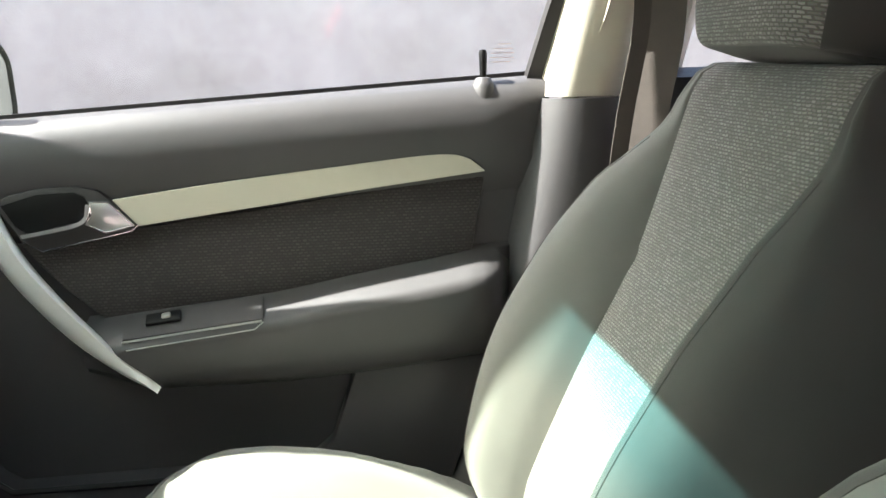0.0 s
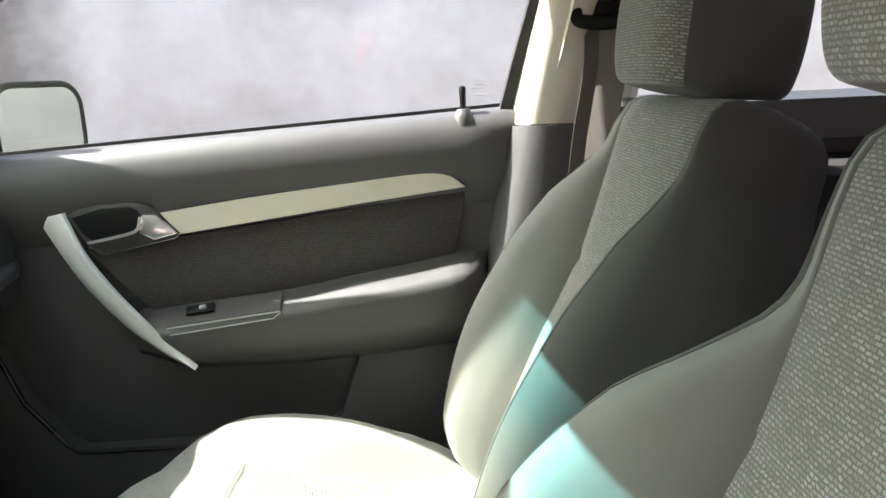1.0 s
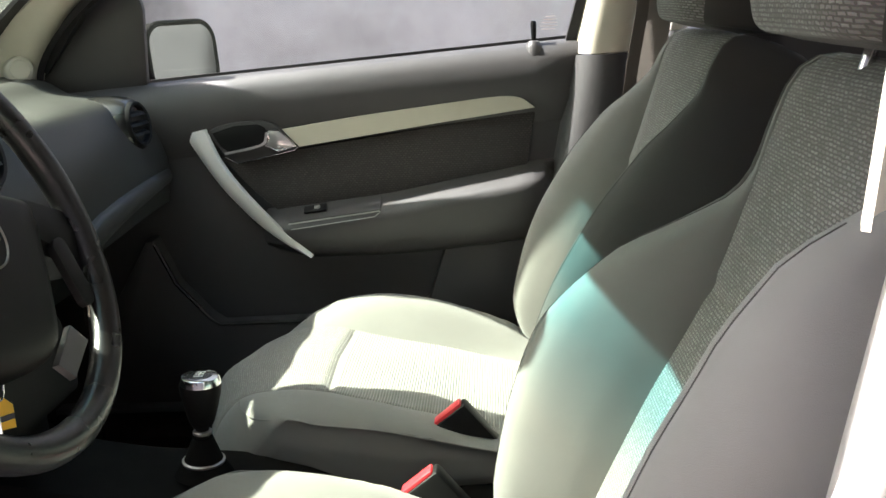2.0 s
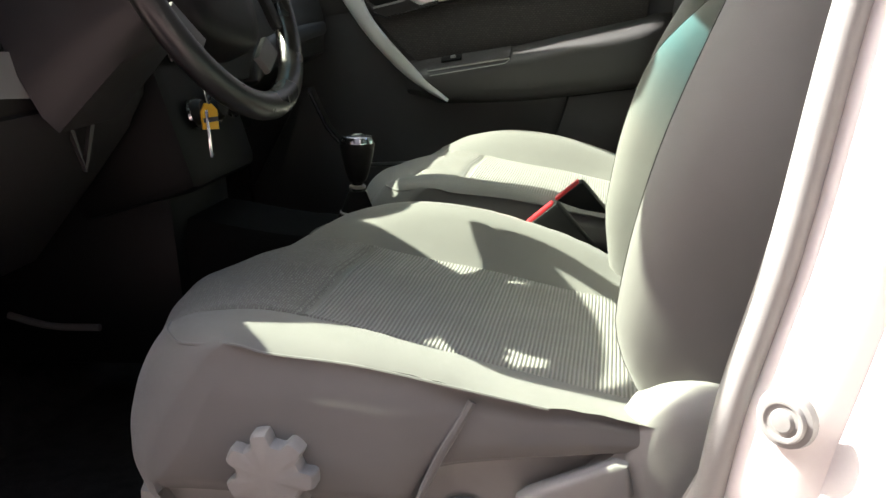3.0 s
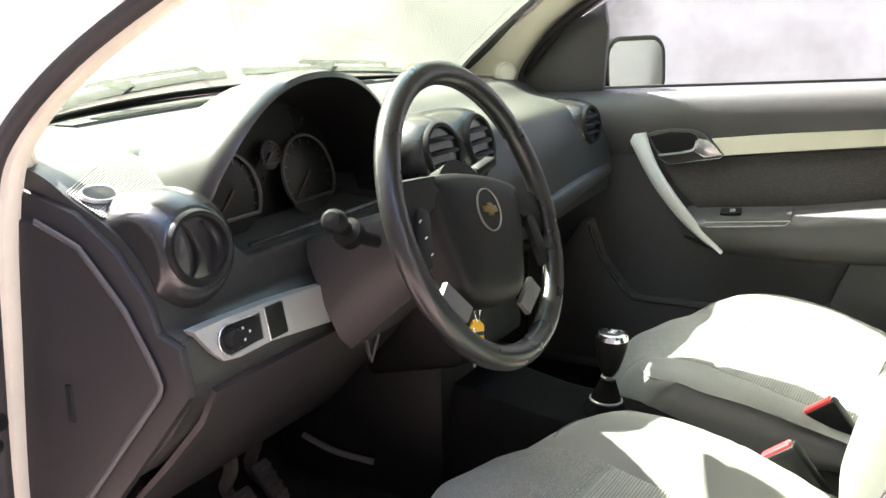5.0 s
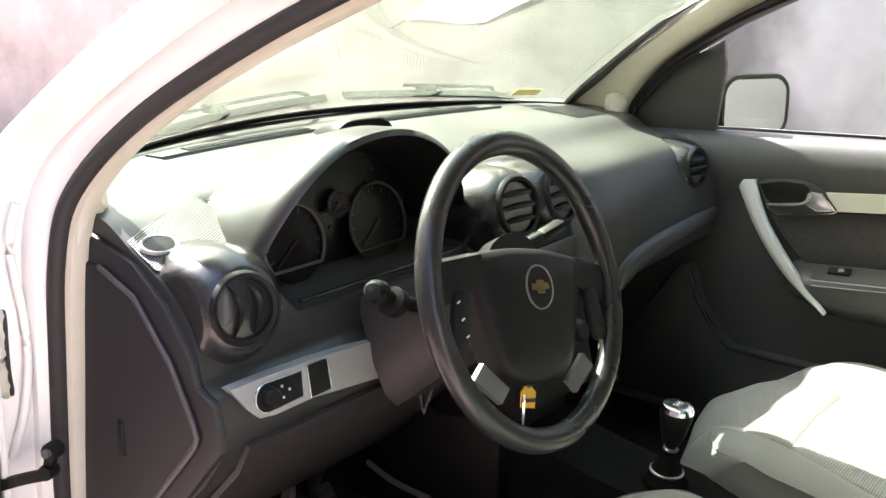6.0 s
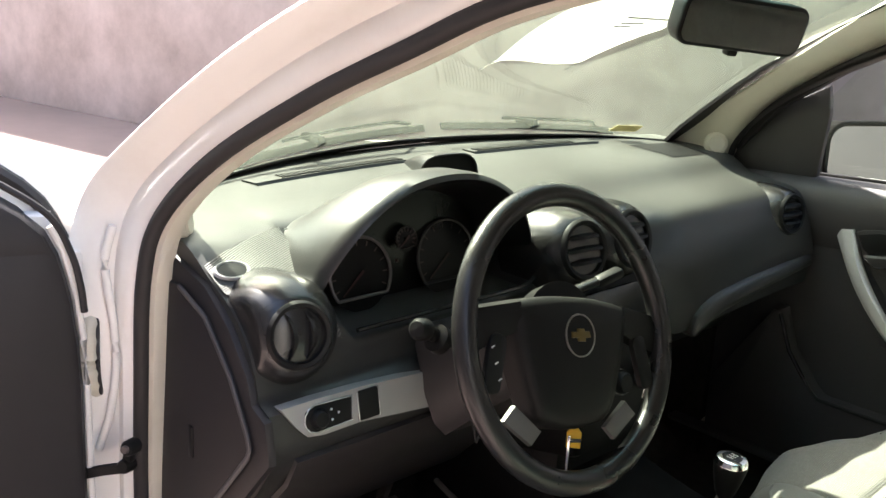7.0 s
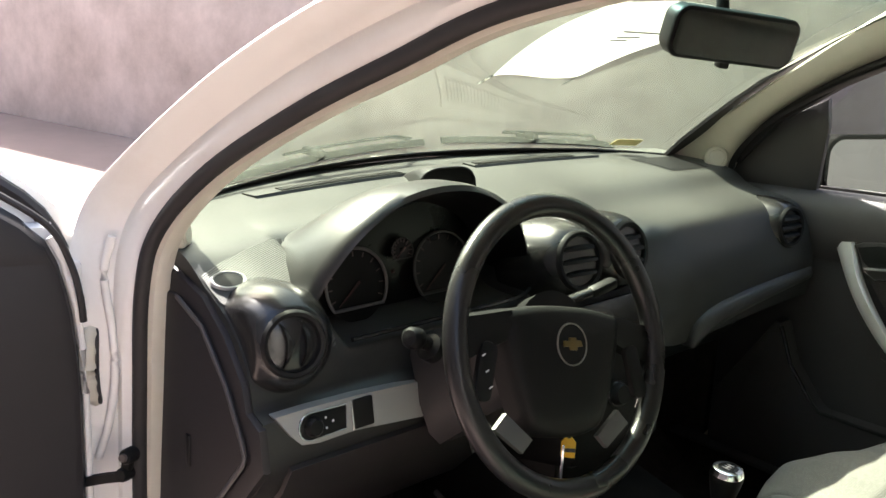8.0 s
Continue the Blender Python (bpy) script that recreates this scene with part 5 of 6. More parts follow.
buckle(-0.112, 0.336, 0.503)
buckle(0.110, 0.362, 0.490)
sb = thing("seat_belt", "brown grey seat belt hanging beside the centre pillar", "seat belt")
wb_pts = spline([V(0.735, 0.655, 1.10), V(0.73, 0.65, 1.02), V(0.71, 0.655, 0.90), V(0.69, 0.66, 0.70), V(0.68, 0.665, 0.45)], 16)
part("webbing", sweep(wb_pts, [(-0.024, -0.001), (0.024, -0.001), (0.024, 0.001), (-0.024, 0.001)], up=(0, 1, 0)), M["webbing"], sb)
part("folded_webbing", sweep([p + V(0.018, -0.012, 0) for p in wb_pts], [(-0.022, -0.001), (0.022, -0.001), (0.022, 0.001), (-0.022, 0.001)], up=(0.5, 1, 0)), M["webbing"], sb)
part("guide_loop", joined(sweep(spline([V(0.708, 0.652, 1.128), V(0.696, 0.647, 1.112), V(0.702, 0.645, 1.100), V(0.735, 0.643, 1.096), V(0.770, 0.643, 1.098), V(0.782, 0.645, 1.112), V(0.776, 0.650, 1.128)], 24), ring(0.011, 12), up=(0, 1, 0)), box(0.055, 0.02, 0.05, 0.008, at=(0.745, 0.658, 1.128)),
                          lathe([(0.0, 0.012), (0.014, 0.011), (0.018, 0.004), (0.018, 0)], 18, facing((0.745, 0.648, 1.145), (0, -1, 0)))), M["black"], sb, "black belt guide")

# ---------------------------------------------------------------- dashboard
dash = thing("dashboard", "charcoal moulded dashboard with round vents", "dashboard")
def dash_profile(y):
    bow = 0.17 * (abs(y) / 0.7) ** 2
    p = interp([(0.02, 0.0), (0.22, 1.0)], y)                      # passenger half
    e = interp([(0.60, 0.0), (0.70, 1.0)], abs(y))                 # rounded ends
    c = interp([(-0.550, 0.0), (-0.532, 1.0)], y) * interp([(-0.175, 1.0), (-0.155, 0.0)], y)   # instrument opening
    zc = 0.775 + p * interp([(0.2, -0.03), (0.65, -0.012)], y)
    out = [V(-0.815 + bow, y, 0.962), V(-0.70 + 0.75 * bow, y, 0.960), V(-0.57 + 0.4 * bow, y, 0.957), V(-0.45 + 0.15 * bow, y, 0.948 - 0.004 * e), V(-0.37, y, 0.925 - 0.01 * e), V(-0.315 + 0.05 * p, y, 0.893 - 0.004 * e + 0.012 * p),
            V(-0.272 + 0.042 * p, y, 0.85 + 0.012 * p), V(-0.250 + 0.040 * p, y, 0.81 + 0.005 * p), V(-0.243 + 0.042 * p, y, zc + 0.006 + 0.014 * p), V(-0.238 + 0.038 * p, y, zc + 0.006 * p), V(-0.218 + 0.019 * p, y, zc - 0.008), V(-0.208, y, zc - 0.055 - 0.01 * p),
            V(-0.215 - 0.05 * p, y, 0.69 - 0.02 * p), V(-0.25 - 0.08 * p, y, 0.64), V(-0.315 - 0.06 * p, y, 0.575), V(-0.40, y, 0.535), V(-0.62, y, 0.50)]
    for k, x, z in ((3, -0.43, 0.942), (4, -0.368, 0.85), (5, -0.335, 0.832), (6, -0.262, 0.828)):
        out[k] = out[k].lerp(V(x, y, z), c)
    return out


def curve_at(pts, t):
    """A point at parameter t on the smooth curve through pts."""
    k = min(int(t), len(pts) - 2)
    f = t - k
    b, c = pts[k], pts[k + 1]
    a = pts[k - 1] if k else b * 2 - c
    d = pts[k + 2] if k + 2 < len(pts) else c * 2 - b
    return 0.5 * ((2 * b) + (c - a) * f + (2 * a - 5 * b + 4 * c - d) * f * f + (3 * b - a - 3 * c + d) * f ** 3)


ys = sorted(list(np.linspace(-0.695, 0.695, 61)) + [-0.55, -0.545, -0.541, -0.536, -0.532, -0.175, -0.17, -0.165, -0.16, -0.155])
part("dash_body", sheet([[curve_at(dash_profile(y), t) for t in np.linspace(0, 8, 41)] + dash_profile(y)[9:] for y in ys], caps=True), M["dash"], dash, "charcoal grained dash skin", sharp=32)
# end panel by the driver's door
side = [(-0.60, 0.925), (-0.45, 0.925), (-0.36, 0.905), (-0.30, 0.865), (-0.255, 0.81), (-0.245, 0.775), (-0.213, 0.762), (-0.203, 0.705), (-0.34, 0.54), (-0.46, 0.42), (-0.60, 0.42)]
part("end_panel", prism(side, 0.012, on_door(-0.693), 0.006), M["door_black"], dash, "charcoal dashboard end panel")
lid = [(-0.57, 0.888), (-0.42, 0.890), (-0.350, 0.866), (-0.286, 0.800), (-0.247, 0.735), (-0.240, 0.716), (-0.245, 0.703), (-0.395, 0.525), (-0.46, 0.45), (-0.57, 0.45)]
part("fuse_lid", prism(lid, 0.005, on_door(-0.7052), 0.003), M["door_black"], dash, "plain fuse box lid")
part("lid_groove", sweep([V(x, -0.7105, z) for x, z in lid[1:9]], ring(0.0045, 10, 0.5), up=(0, 1, 0)), M["plastic"], dash, "raised lid edge")
part("lid_slot", box(0.012, 0.006, 0.05, 0.003, at=(-0.395, -0.711, 0.665)), M["black"], dash, "black finger slot")
# ribbed speaker panel on the top left
def dash_top(y, f, lift=0.002):
    """A point on the dash skin between its top (f = 3) and its face (f = 7), lifted off it."""
    pr = dash_profile(y)
    p = curve_at(pr, f)
    t = (curve_at(pr, f + 0.02) - p).normalized()
    return p + V(-t.z, 0, t.x) * lift


strip = []
for y in list(np.linspace(-0.692, -0.553, 14)) + [-0.545, -0.53, -0.515, -0.50]:
    f = (y + 0.692) / 0.192
    f0 = 3.75 - 0.85 * f ** 0.8
    f1 = 4.70 + 2.5 * f if y < -0.55 else 3.05
    strip.append([dash_top(y, f0 + (f1 - f0) * g, 0.003) for g in np.linspace(0, 1, 18)])
bm = sheet(strip, uv=[[(p.y, p.x + 0.35 * p.y) for p in r] for r in strip])
part("speaker_panel", bm, M["ribbed"], dash, "fine ribbed speaker panel")
tw = facing(dash_top(-0.662, 4.12, 0.005), (0.42, 0, 1)) @ Matrix.Diagonal((1.0, 0.70, 1.0, 1.0))
part("tweeter", lathe([(0.0, 0.0005), (0.022, 0.0005), (0.0235, 0.002), (0.026, 0.002), (0.028, -0.002)], 28, tw), M["dull_silver"], dash, "oval tweeter ring")
part("tweeter_mesh", lathe([(0.0, 0.0015), (0.0215, 0.001)], 24, tw), M["black"], dash, "black tweeter mesh")


def clipped(bm, width):
    """Keeps a moulding within the ends of the dash."""
    for v in bm.verts:
        v.co.y = max(-width, min(width, v.co.y))
    return bm


def round_vent(at, normal, r, vanes, upright, pod=True):
    m = facing(at, normal)
    vent = part("air_vent", lathe([(r * 0.79, -0.05), (r * 0.82, -0.002), (r * 0.86, 0.002), (r * 0.97, 0.003), (r * 1.04, -0.001), (r * 1.08, -0.010), (r * 1.09, -0.03)], 40, m), M["black"], dash, "round air vent ring")
    part("vent_throat", lathe([(0.0, -0.046), (r * 0.80, -0.046)], 32, m), M["matte"], vent, "black vent throat")
    for k in range(vanes):
        o = (k - (vanes - 1) / 2) * r * (0.62 if vanes < 3 else 0.42)
        half = math.sqrt(max(0, (r * 0.78) ** 2 - o * o))
        rows = []
        for t in np.linspace(-1, 1, 9):
            bulge = 0.006 * (1 - t * t)
            c, d = (o + 0.011 * (1 - t * t) - 0.005, half * t) if upright else (half * t, o)
            w = 1.0 if not upright else 0.25 + 0.75 * (1 - t * t)             # leaf-shaped blades
            rows.append([m @ V(c + (wx * w if upright else 0), d + (0 if upright else wx), wz + bulge) for wx, wz in (((0.008, -0.020), (0.0036, -0.001), (-0.0036, 0.002), (-0.003, -0.004)) if upright else ((0.009, -0.016), (0.002, 0.001), (-0.003, 0.002), (-0.003, -0.004)))])
        part("vane", thick(sheet(rows), 0.0012), M["gloss"] if upright else M["black"], vent, "curved vent vane")
    if pod:
        flare = [(1.05, -0.003), (1.20, -0.008), (1.40, -0.017), (1.58, -0.030), (1.72, -0.048), (1.80, -0.078), (1.82, -0.13)] if upright else [(1.05, -0.004), (1.15, -0.008), (1.27, -0.018), (1.40, -0.036), (1.51, -0.062), (1.57, -0.095), (1.59, -0.13)]
        part("vent_pod", clipped(lathe([(r * k, d) for k, d in flare], 48, m), 0.691), M["gloss"], dash, "satin rounded vent pod")
    return vent


round_vent((-0.226, -0.643, 0.864), (1, -0.16, 0.20), 0.0435, 2, True)
round_vent((-0.212, 0.600, 0.864), (1, -0.10, 0.16), 0.042, 3, False)
round_vent((-0.200, -0.108, 0.900), (1, -0.10, 0.28), 0.049, 3, False)
round_vent((-0.200, 0.022, 0.900), (1, 0.02, 0.28), 0.049, 3, False)
# switch panel
def lower_face(y, z, out=0.0):
    """A point on the silver band below the crease on the driver's side."""
    f = (0.772 - z) / 0.055
    return V(-0.216 + 0.011 * f + out, y, z)
band = [(-0.682, 0.776), (-0.66, 0.745), (-0.646, 0.731), (-0.62, 0.727), (-0.56, 0.728), (-0.375, 0.710), (-0.365, 0.716), (-0.385, 0.764), (-0.55, 0.7745), (-0.63, 0.7765)]
bm = bmesh.new()
front = [bm.verts.new(lower_face(y, z, 0.006)) for y, z in band]
back = [bm.verts.new(lower_face(y, z, -0.01)) for y, z in band]
bm.faces.new(front)
for i in range(len(band)):
    bm.faces.new((front[i], front[(i + 1) % len(band)], back[(i + 1) % len(band)], back[i]))
bmesh.ops.recalc_face_normals(bm, faces=bm.faces)
part("silver_band", bm, M["dull_silver"], dash, "dull silver switch band")
nrm = (1, 0, 0.2)
def on_band(y, z, out):
    return facing(lower_face(y, z, 0.006 + out), nrm)
knobs = part("switch_pocket", prism([(0.041, 0.017), (-0.02, 0.019), (-0.033, 0.012), (-0.037, 0.0), (-0.033, -0.012), (-0.02, -0.018), (0.038, -0.016)], 0.0022, on_band(-0.613, 0.7515, 0), 0.001), M["black"], dash, "black mirror switch pocket")
part("pocket_rim", sweep([on_band(-0.613, 0.7515, 0.0022) @ V(x, y, 0) for x, y in ((0.041, 0.017), (-0.02, 0.019), (-0.029, 0.0155), (-0.035, 0.008), (-0.037, 0.0), (-0.035, -0.008), (-0.029, -0.0145), (-0.02, -0.018), (0.038, -0.016))], ring(0.0011, 6), closed=True, up=(1, 0, 0.2)), M["polish"], knobs, "thin bright pocket rim")
part("mirror_knob", lathe([(0.0, 0.010), (0.010, 0.010), (0.0125, 0.007), (0.0135, 0.0)], 24, on_band(-0.628, 0.7515, 0.002)), M["black"], knobs, "round mirror knob")
for k in range(3):
    part("mark", box(0.003, 0.003, 0.0006, 0, at=on_band(-0.607 + 0.011 * (k % 2), 0.745 + 0.007 * k, 0.0028)), M["pale_ink"], knobs, "white switch mark")
part("blank_switch", prism(pill(0.034, 0.041, 0.003), 0.003, on_band(-0.545, 0.7500, 0), 0.001), M["black"], dash, "blank black switch cover")
for k in (-1, 1):
    part("cover_edge", box(0.0016, 0.042, 0.002, 0.0006, at=on_band(-0.545, 0.7500, 0.002) @ Matrix.Translation((0.0178 * k, 0, 0))), M["polish"], dash, "thin bright switch edge")
# instrument hood and cluster
ARCH = [(-0.585, 0.862), (-0.583, 0.90), (-0.565, 0.945), (-0.525, 0.990), (-0.465, 1.024), (-0.385, 1.036), (-0.305, 1.026), (-0.235, 0.990), (-0.185, 0.935), (-0.155, 0.88), (-0.150, 0.848)]
lip = spline([(0, y, z) for y, z in ARCH], 45)
def hood_ring(x, ky, top, low):
    out = []
    for p in lip:
        g = (p.z - 0.85) / 0.186
        out.append(V(x + 0.06 * max(0.0, 1 - g) ** 2 * (-1), -0.375 + (p.y + 0.375) * ky, low + (top - low) * g))
    return out
rows = [hood_ring(-0.345, 0.92, 1.0, 0.84), hood_ring(-0.28, 0.96, 1.022, 0.838), hood_ring(-0.245, 0.985, 1.030, 0.838), hood_ring(-0.236, 1.0, 1.037, 0.838), hood_ring(-0.240, 1.025, 1.045, 0.84),
        hood_ring(-0.262, 1.02, 1.046, 0.85), hood_ring(-0.30, 0.985, 1.043, 0.860), hood_ring(-0.345, 0.925, 1.030, 0.874), hood_ring(-0.39, 0.85, 1.006, 0.890), hood_ring(-0.435, 0.765, 0.976, 0.905), hood_ring(-0.475, 0.68, 0.950, 0.905), hood_ring(-0.51, 0.60, 0.925, 0.90)]
part("hood_liner", sheet(rows[:4]), M["black"], dash, "black inside of the instrument hood", sharp=60)
part("instrument_hood", sheet(rows[3:]), M["hood"], dash, "charcoal instrument hood", sharp=60)
fl = hood_ring(-0.348, 0.93, 1.002, 0.84)
part("instrument_face", sheet([[p for p in fl], [V(p.x - 0.004, p.y, 0.835) for p in fl]]), M["dial"], dash, "black instrument face")
def gauge(y, z, r, rim):
    m = facing((-0.338, y, z), (1, 0, 0.22))
    arc = [V(r * math.sin(t), r * math.cos(t), 0.004) for t in np.linspace(-2.2, 2.2, 34)]
    g = part("gauge", sweep([m @ p for p in arc] + [m @ V(r * math.sin(2.2) * f, r * math.cos(2.2), 0.004) for f in np.linspace(0.9, -0.9, 6)], ring(0.0026 if r > 0.04 else 0.0012, 8), closed=True, up=(1, 0, 0.2)), M[rim], dash, "dull gauge ring")
    part("gauge_face", lathe([(0.0, 0.001), (r, 0.0)], 32, m), M["dial"], g, "black gauge face")
    for k in range(11):
        t = -2.0 + 4.0 * k / 10
        part("tick", box(0.0022, 0.008, 0.0006, 0, at=m @ Matrix.Translation((r * 0.85 * math.sin(t), r * 0.85 * math.cos(t), 0.0015)) @ pose(0, 0, 0, 0, 0, -math.degrees(t))), M["dim_ink"], g)
    part("needle", prism([(-0.0022, -0.008), (0.0022, -0.008), (0.0008, r * 0.8), (-0.0008, r * 0.8)], 0.001, m @ pose(0, 0, 0.003, 0, 0, 128)), M["needle"], g, "red needle")
gauge(-0.462, 0.884, 0.056, "spoke")
gauge(-0.290, 0.884, 0.060, "band_grey")
gauge(-0.375, 0.925, 0.020, "shroud")
part("warning_lamp", box(0.004, 0.006, 0.006, 0.001, at=(-0.336, -0.392, 0.895)), M["needle"], dash, "dark red warning mark")
part("cluster_lip", sweep(spline([V(-0.275, -0.168, 0.905), V(-0.262, -0.160, 0.868), V(-0.254, -0.172, 0.846), V(-0.252, -0.215, 0.839), V(-0.252, -0.34, 0.838), V(-0.252, -0.53, 0.838)], 40), ring(0.0035, 8), up=(1, 0, 0)), M["gloss"], dash, "rounded lower cluster lip")
# defroster outlets
for y0, y1 in ((-0.455, -0.075), (0.10, 0.46)):
    pts = [V(-0.697 + 0.20 * y * y, y, 0.9605) for y in np.linspace(y0, y1, 24)]
    g = part("defroster_outlet", sweep(pts, [(-0.021, -0.004), (0.021, -0.004), (0.022, 0.0), (0.019, 0.003), (-0.019, 0.003), (-0.022, 0.0)]), M["dash"], dash, "defroster outlet frame")
    part("outlet_edge", sweep([p + V(0.019, 0, 0.003) for p in pts], ring(0.0016, 6)), M["dash"], g, "raised outlet edge")
    inner = pts[4:-1] if y0 < 0 else pts[1:-4]
    part("slot", sweep(inner, [(-0.011, 0), (0.011, 0), (0.011, 0.0045), (-0.011, 0.0045)]), M["black"], g, "black outlet slot")
    for p, q in zip(inner[:-1], inner[1:]):
        for f in (0.0, 0.5):
            part("fin", box(0.020, 0.0028, 0.003, 0, at=p.lerp(q, f) + V(0.003, 0, 0.0045)), M["dash"], g)
part("sensor_cap", lathe([(0.0, 0.004), (0.010, 0.003), (0.013, 0.0)], 18, facing((-0.6595, -0.432, 0.9635), (0, 0, 1))), M["plastic"], dash, "round sensor cap")
# clock pod in the middle of the dash top
POD_AT, POD_U = V(-0.531, -0.108, 0.953), V(0.494, 0.869, 0)
pod = []
for f in np.linspace(0, 1, 9):
    hw, hh = 0.056 * (1 - 0.30 * f), 0.046 * (1 - f ** 2.0) + 0.002
    pod.append([POD_AT + V(-0.15, 0.055, 0) * f + POD_U * (hw * c) + V(0, 0, hh * (1 - abs(c) ** 4) ** 0.5 * (1 + 0.10 * c)) for c in np.linspace(-1, 1, 21)])
part("dash_pod", sheet(pod), M["hood"], dash, "charcoal display pod")
part("pod_screen", sheet([[POD_AT + POD_U * (0.054 * c) + V(-0.006, 0.003, 0) for c in np.linspace(-1, 1, 21)], [p + V(-0.006, 0.003, -0.002) for p in pod[0]]]), M["dial"], dash, "black pod face")
part("pod_rim", sweep(pod[0], ring(0.0018, 6), up=(0.869, -0.494, 0)), M["gloss"], dash, "thin pod rim")
part("airbag_flap_mark", sheet([[dash_top(y, f, 0.0012) for f in np.linspace(1.50, 2.75, 6)] for y in np.linspace(0.505, 0.630, 8)]), M["black"], dash, "dark square patch on the dash top")
# passenger side silver trim
hi_edge = spline([V(-0.200, 0.240, 0.676), V(-0.196, 0.250, 0.715), V(-0.192, 0.30, 0.742), V(-0.190, 0.42, 0.756), V(-0.192, 0.56, 0.763), V(-0.200, 0.685, 0.766)], 22)
lo_edge = spline([V(-0.200, 0.241, 0.674), V(-0.198, 0.256, 0.668), V(-0.193, 0.31, 0.698), V(-0.190, 0.43, 0.720), V(-0.192, 0.56, 0.732), V(-0.200, 0.685, 0.737)], 22)
rows = [[p.lerp(q, f) + V(dx, 0, 0) for f, dx in ((-0.03, -0.02), (0.0, 0.0), (0.15, 0.006), (0.6, 0.008), (0.92, 0.004), (1.0, -0.002), (1.02, -0.02))] for p, q in zip(hi_edge, lo_edge)]
part("passenger_band", thick(sheet(rows), 0.003), M["band_grey"], dash, "dull grey band", sharp=50)
# centre stack
part("centre_fascia", joined(box(0.20, 0.25, 0.36, 0.02, at=pose(-0.29, -0.02, 0.70, 0, -14, 0)), box(0.36, 0.22, 0.30, 0.02, at=(-0.38, -0.02, 0.42))), M["black"], dash, "black centre fascia")
part("radio", box(0.01, 0.19, 0.09, 0.004, at=pose(-0.192, -0.02, 0.775, 0, -14, 0)), M["gloss"], dash, "black radio face")
for y in (-0.085, -0.02, 0.045):
    k = part("heater_knob", lathe([(0.0, 0.016), (0.016, 0.016), (0.019, 0.012), (0.021, 0.0)], 24, facing((-0.168, y, 0.655), (1, 0, 0.24))), M["black"], dash, "heater knob")
    part("knob_ring", lathe([(0.0195, 0.004), (0.0235, 0.004), (0.0245, 0.0)], 24, facing((-0.168, y, 0.655), (1, 0, 0.24))), M["chrome"], k, "chrome ring")
# lower knee panel
part("knee_panel", thick(sheet([[V(-0.212, y, 0.70), V(-0.235, y, 0.655), V(-0.30, y, 0.582), V(-0.36, y, 0.520), V(-0.415, y, 0.462), V(-0.44, y, 0.452)] for y in np.linspace(-0.66, -0.17, 8)]), 0.008), M["shroud"], dash, "charcoal knee panel")
tri = facing((-0.228, -0.33, 0.69), (0.9, -0.4, 0))
part("support_bracket", sweep([tri @ V(x, y, 0.003) for x, y in ((0.0, 0.0), (0.045, 0.005), (0.017, -0.075))], [(-0.004, -0.004), (0.004, -0.004), (0.004, 0.004), (-0.004, 0.004)], closed=True, up=(0.9, -0.4, 0)), M["plastic"], dash, "three-cornered bracket")

# ---------------------------------------------------------------- steering wheel
TILT = radians(21)
HUB = V(-0.012, -0.36, 0.868)
WN = V(math.cos(TILT), 0, math.sin(TILT))
WM = facing(HUB, WN) @ pose(0, 0, 0, 0, 0, -13)             # own x: to the car's right, own y: up the wheel, own z: to the driver
sw_th = thing("steering_wheel", "black three-spoke steering wheel with silver lower spokes", "steering wheel")
R = 0.1895
rim = [WM @ V(R * math.cos(t), R * math.sin(t), 0) for t in np.linspace(0, 2 * math.pi, 72, endpoint=False)]
part("rim", sweep(rim, [(0.0165 * math.cos(a), 0.0150 * math.sin(a)) for a in np.linspace(0, 2 * math.pi, 14, endpoint=False)], closed=True, up=WN), M["leather"], sw_th, "grained black rim")
pad = [(-0.100, 0.055), (-0.085, 0.068), (-0.04, 0.078), (0.0, 0.080), (0.04, 0.078), (0.085, 0.068), (0.100, 0.055), (0.098, 0.02), (0.082, -0.04), (0.062, -0.085), (0.035, -0.098), (0, -0.101), (-0.035, -0.098), (-0.062, -0.085), (-0.082, -0.04), (-0.098, 0.02)]
padc = spline([(x * 1.13, y * (0.66 if y > 0 else 1.2), 0) for x, y in pad + [pad[0]]], 64)[:-1]
rows = []
for f, z in ((1.0, -0.035), (1.0, -0.012), (0.985, -0.002), (0.93, 0.006), (0.8, 0.0105), (0.55, 0.0135), (0.25, 0.0145), (0.02, 0.0148)):
    rows.append([WM @ V(p.x * f, p.y * f, z) for p in padc])
part("airbag_pad", sheet(rows, closed_u=True, caps=True), M["black"], sw_th, "satin black centre pad")
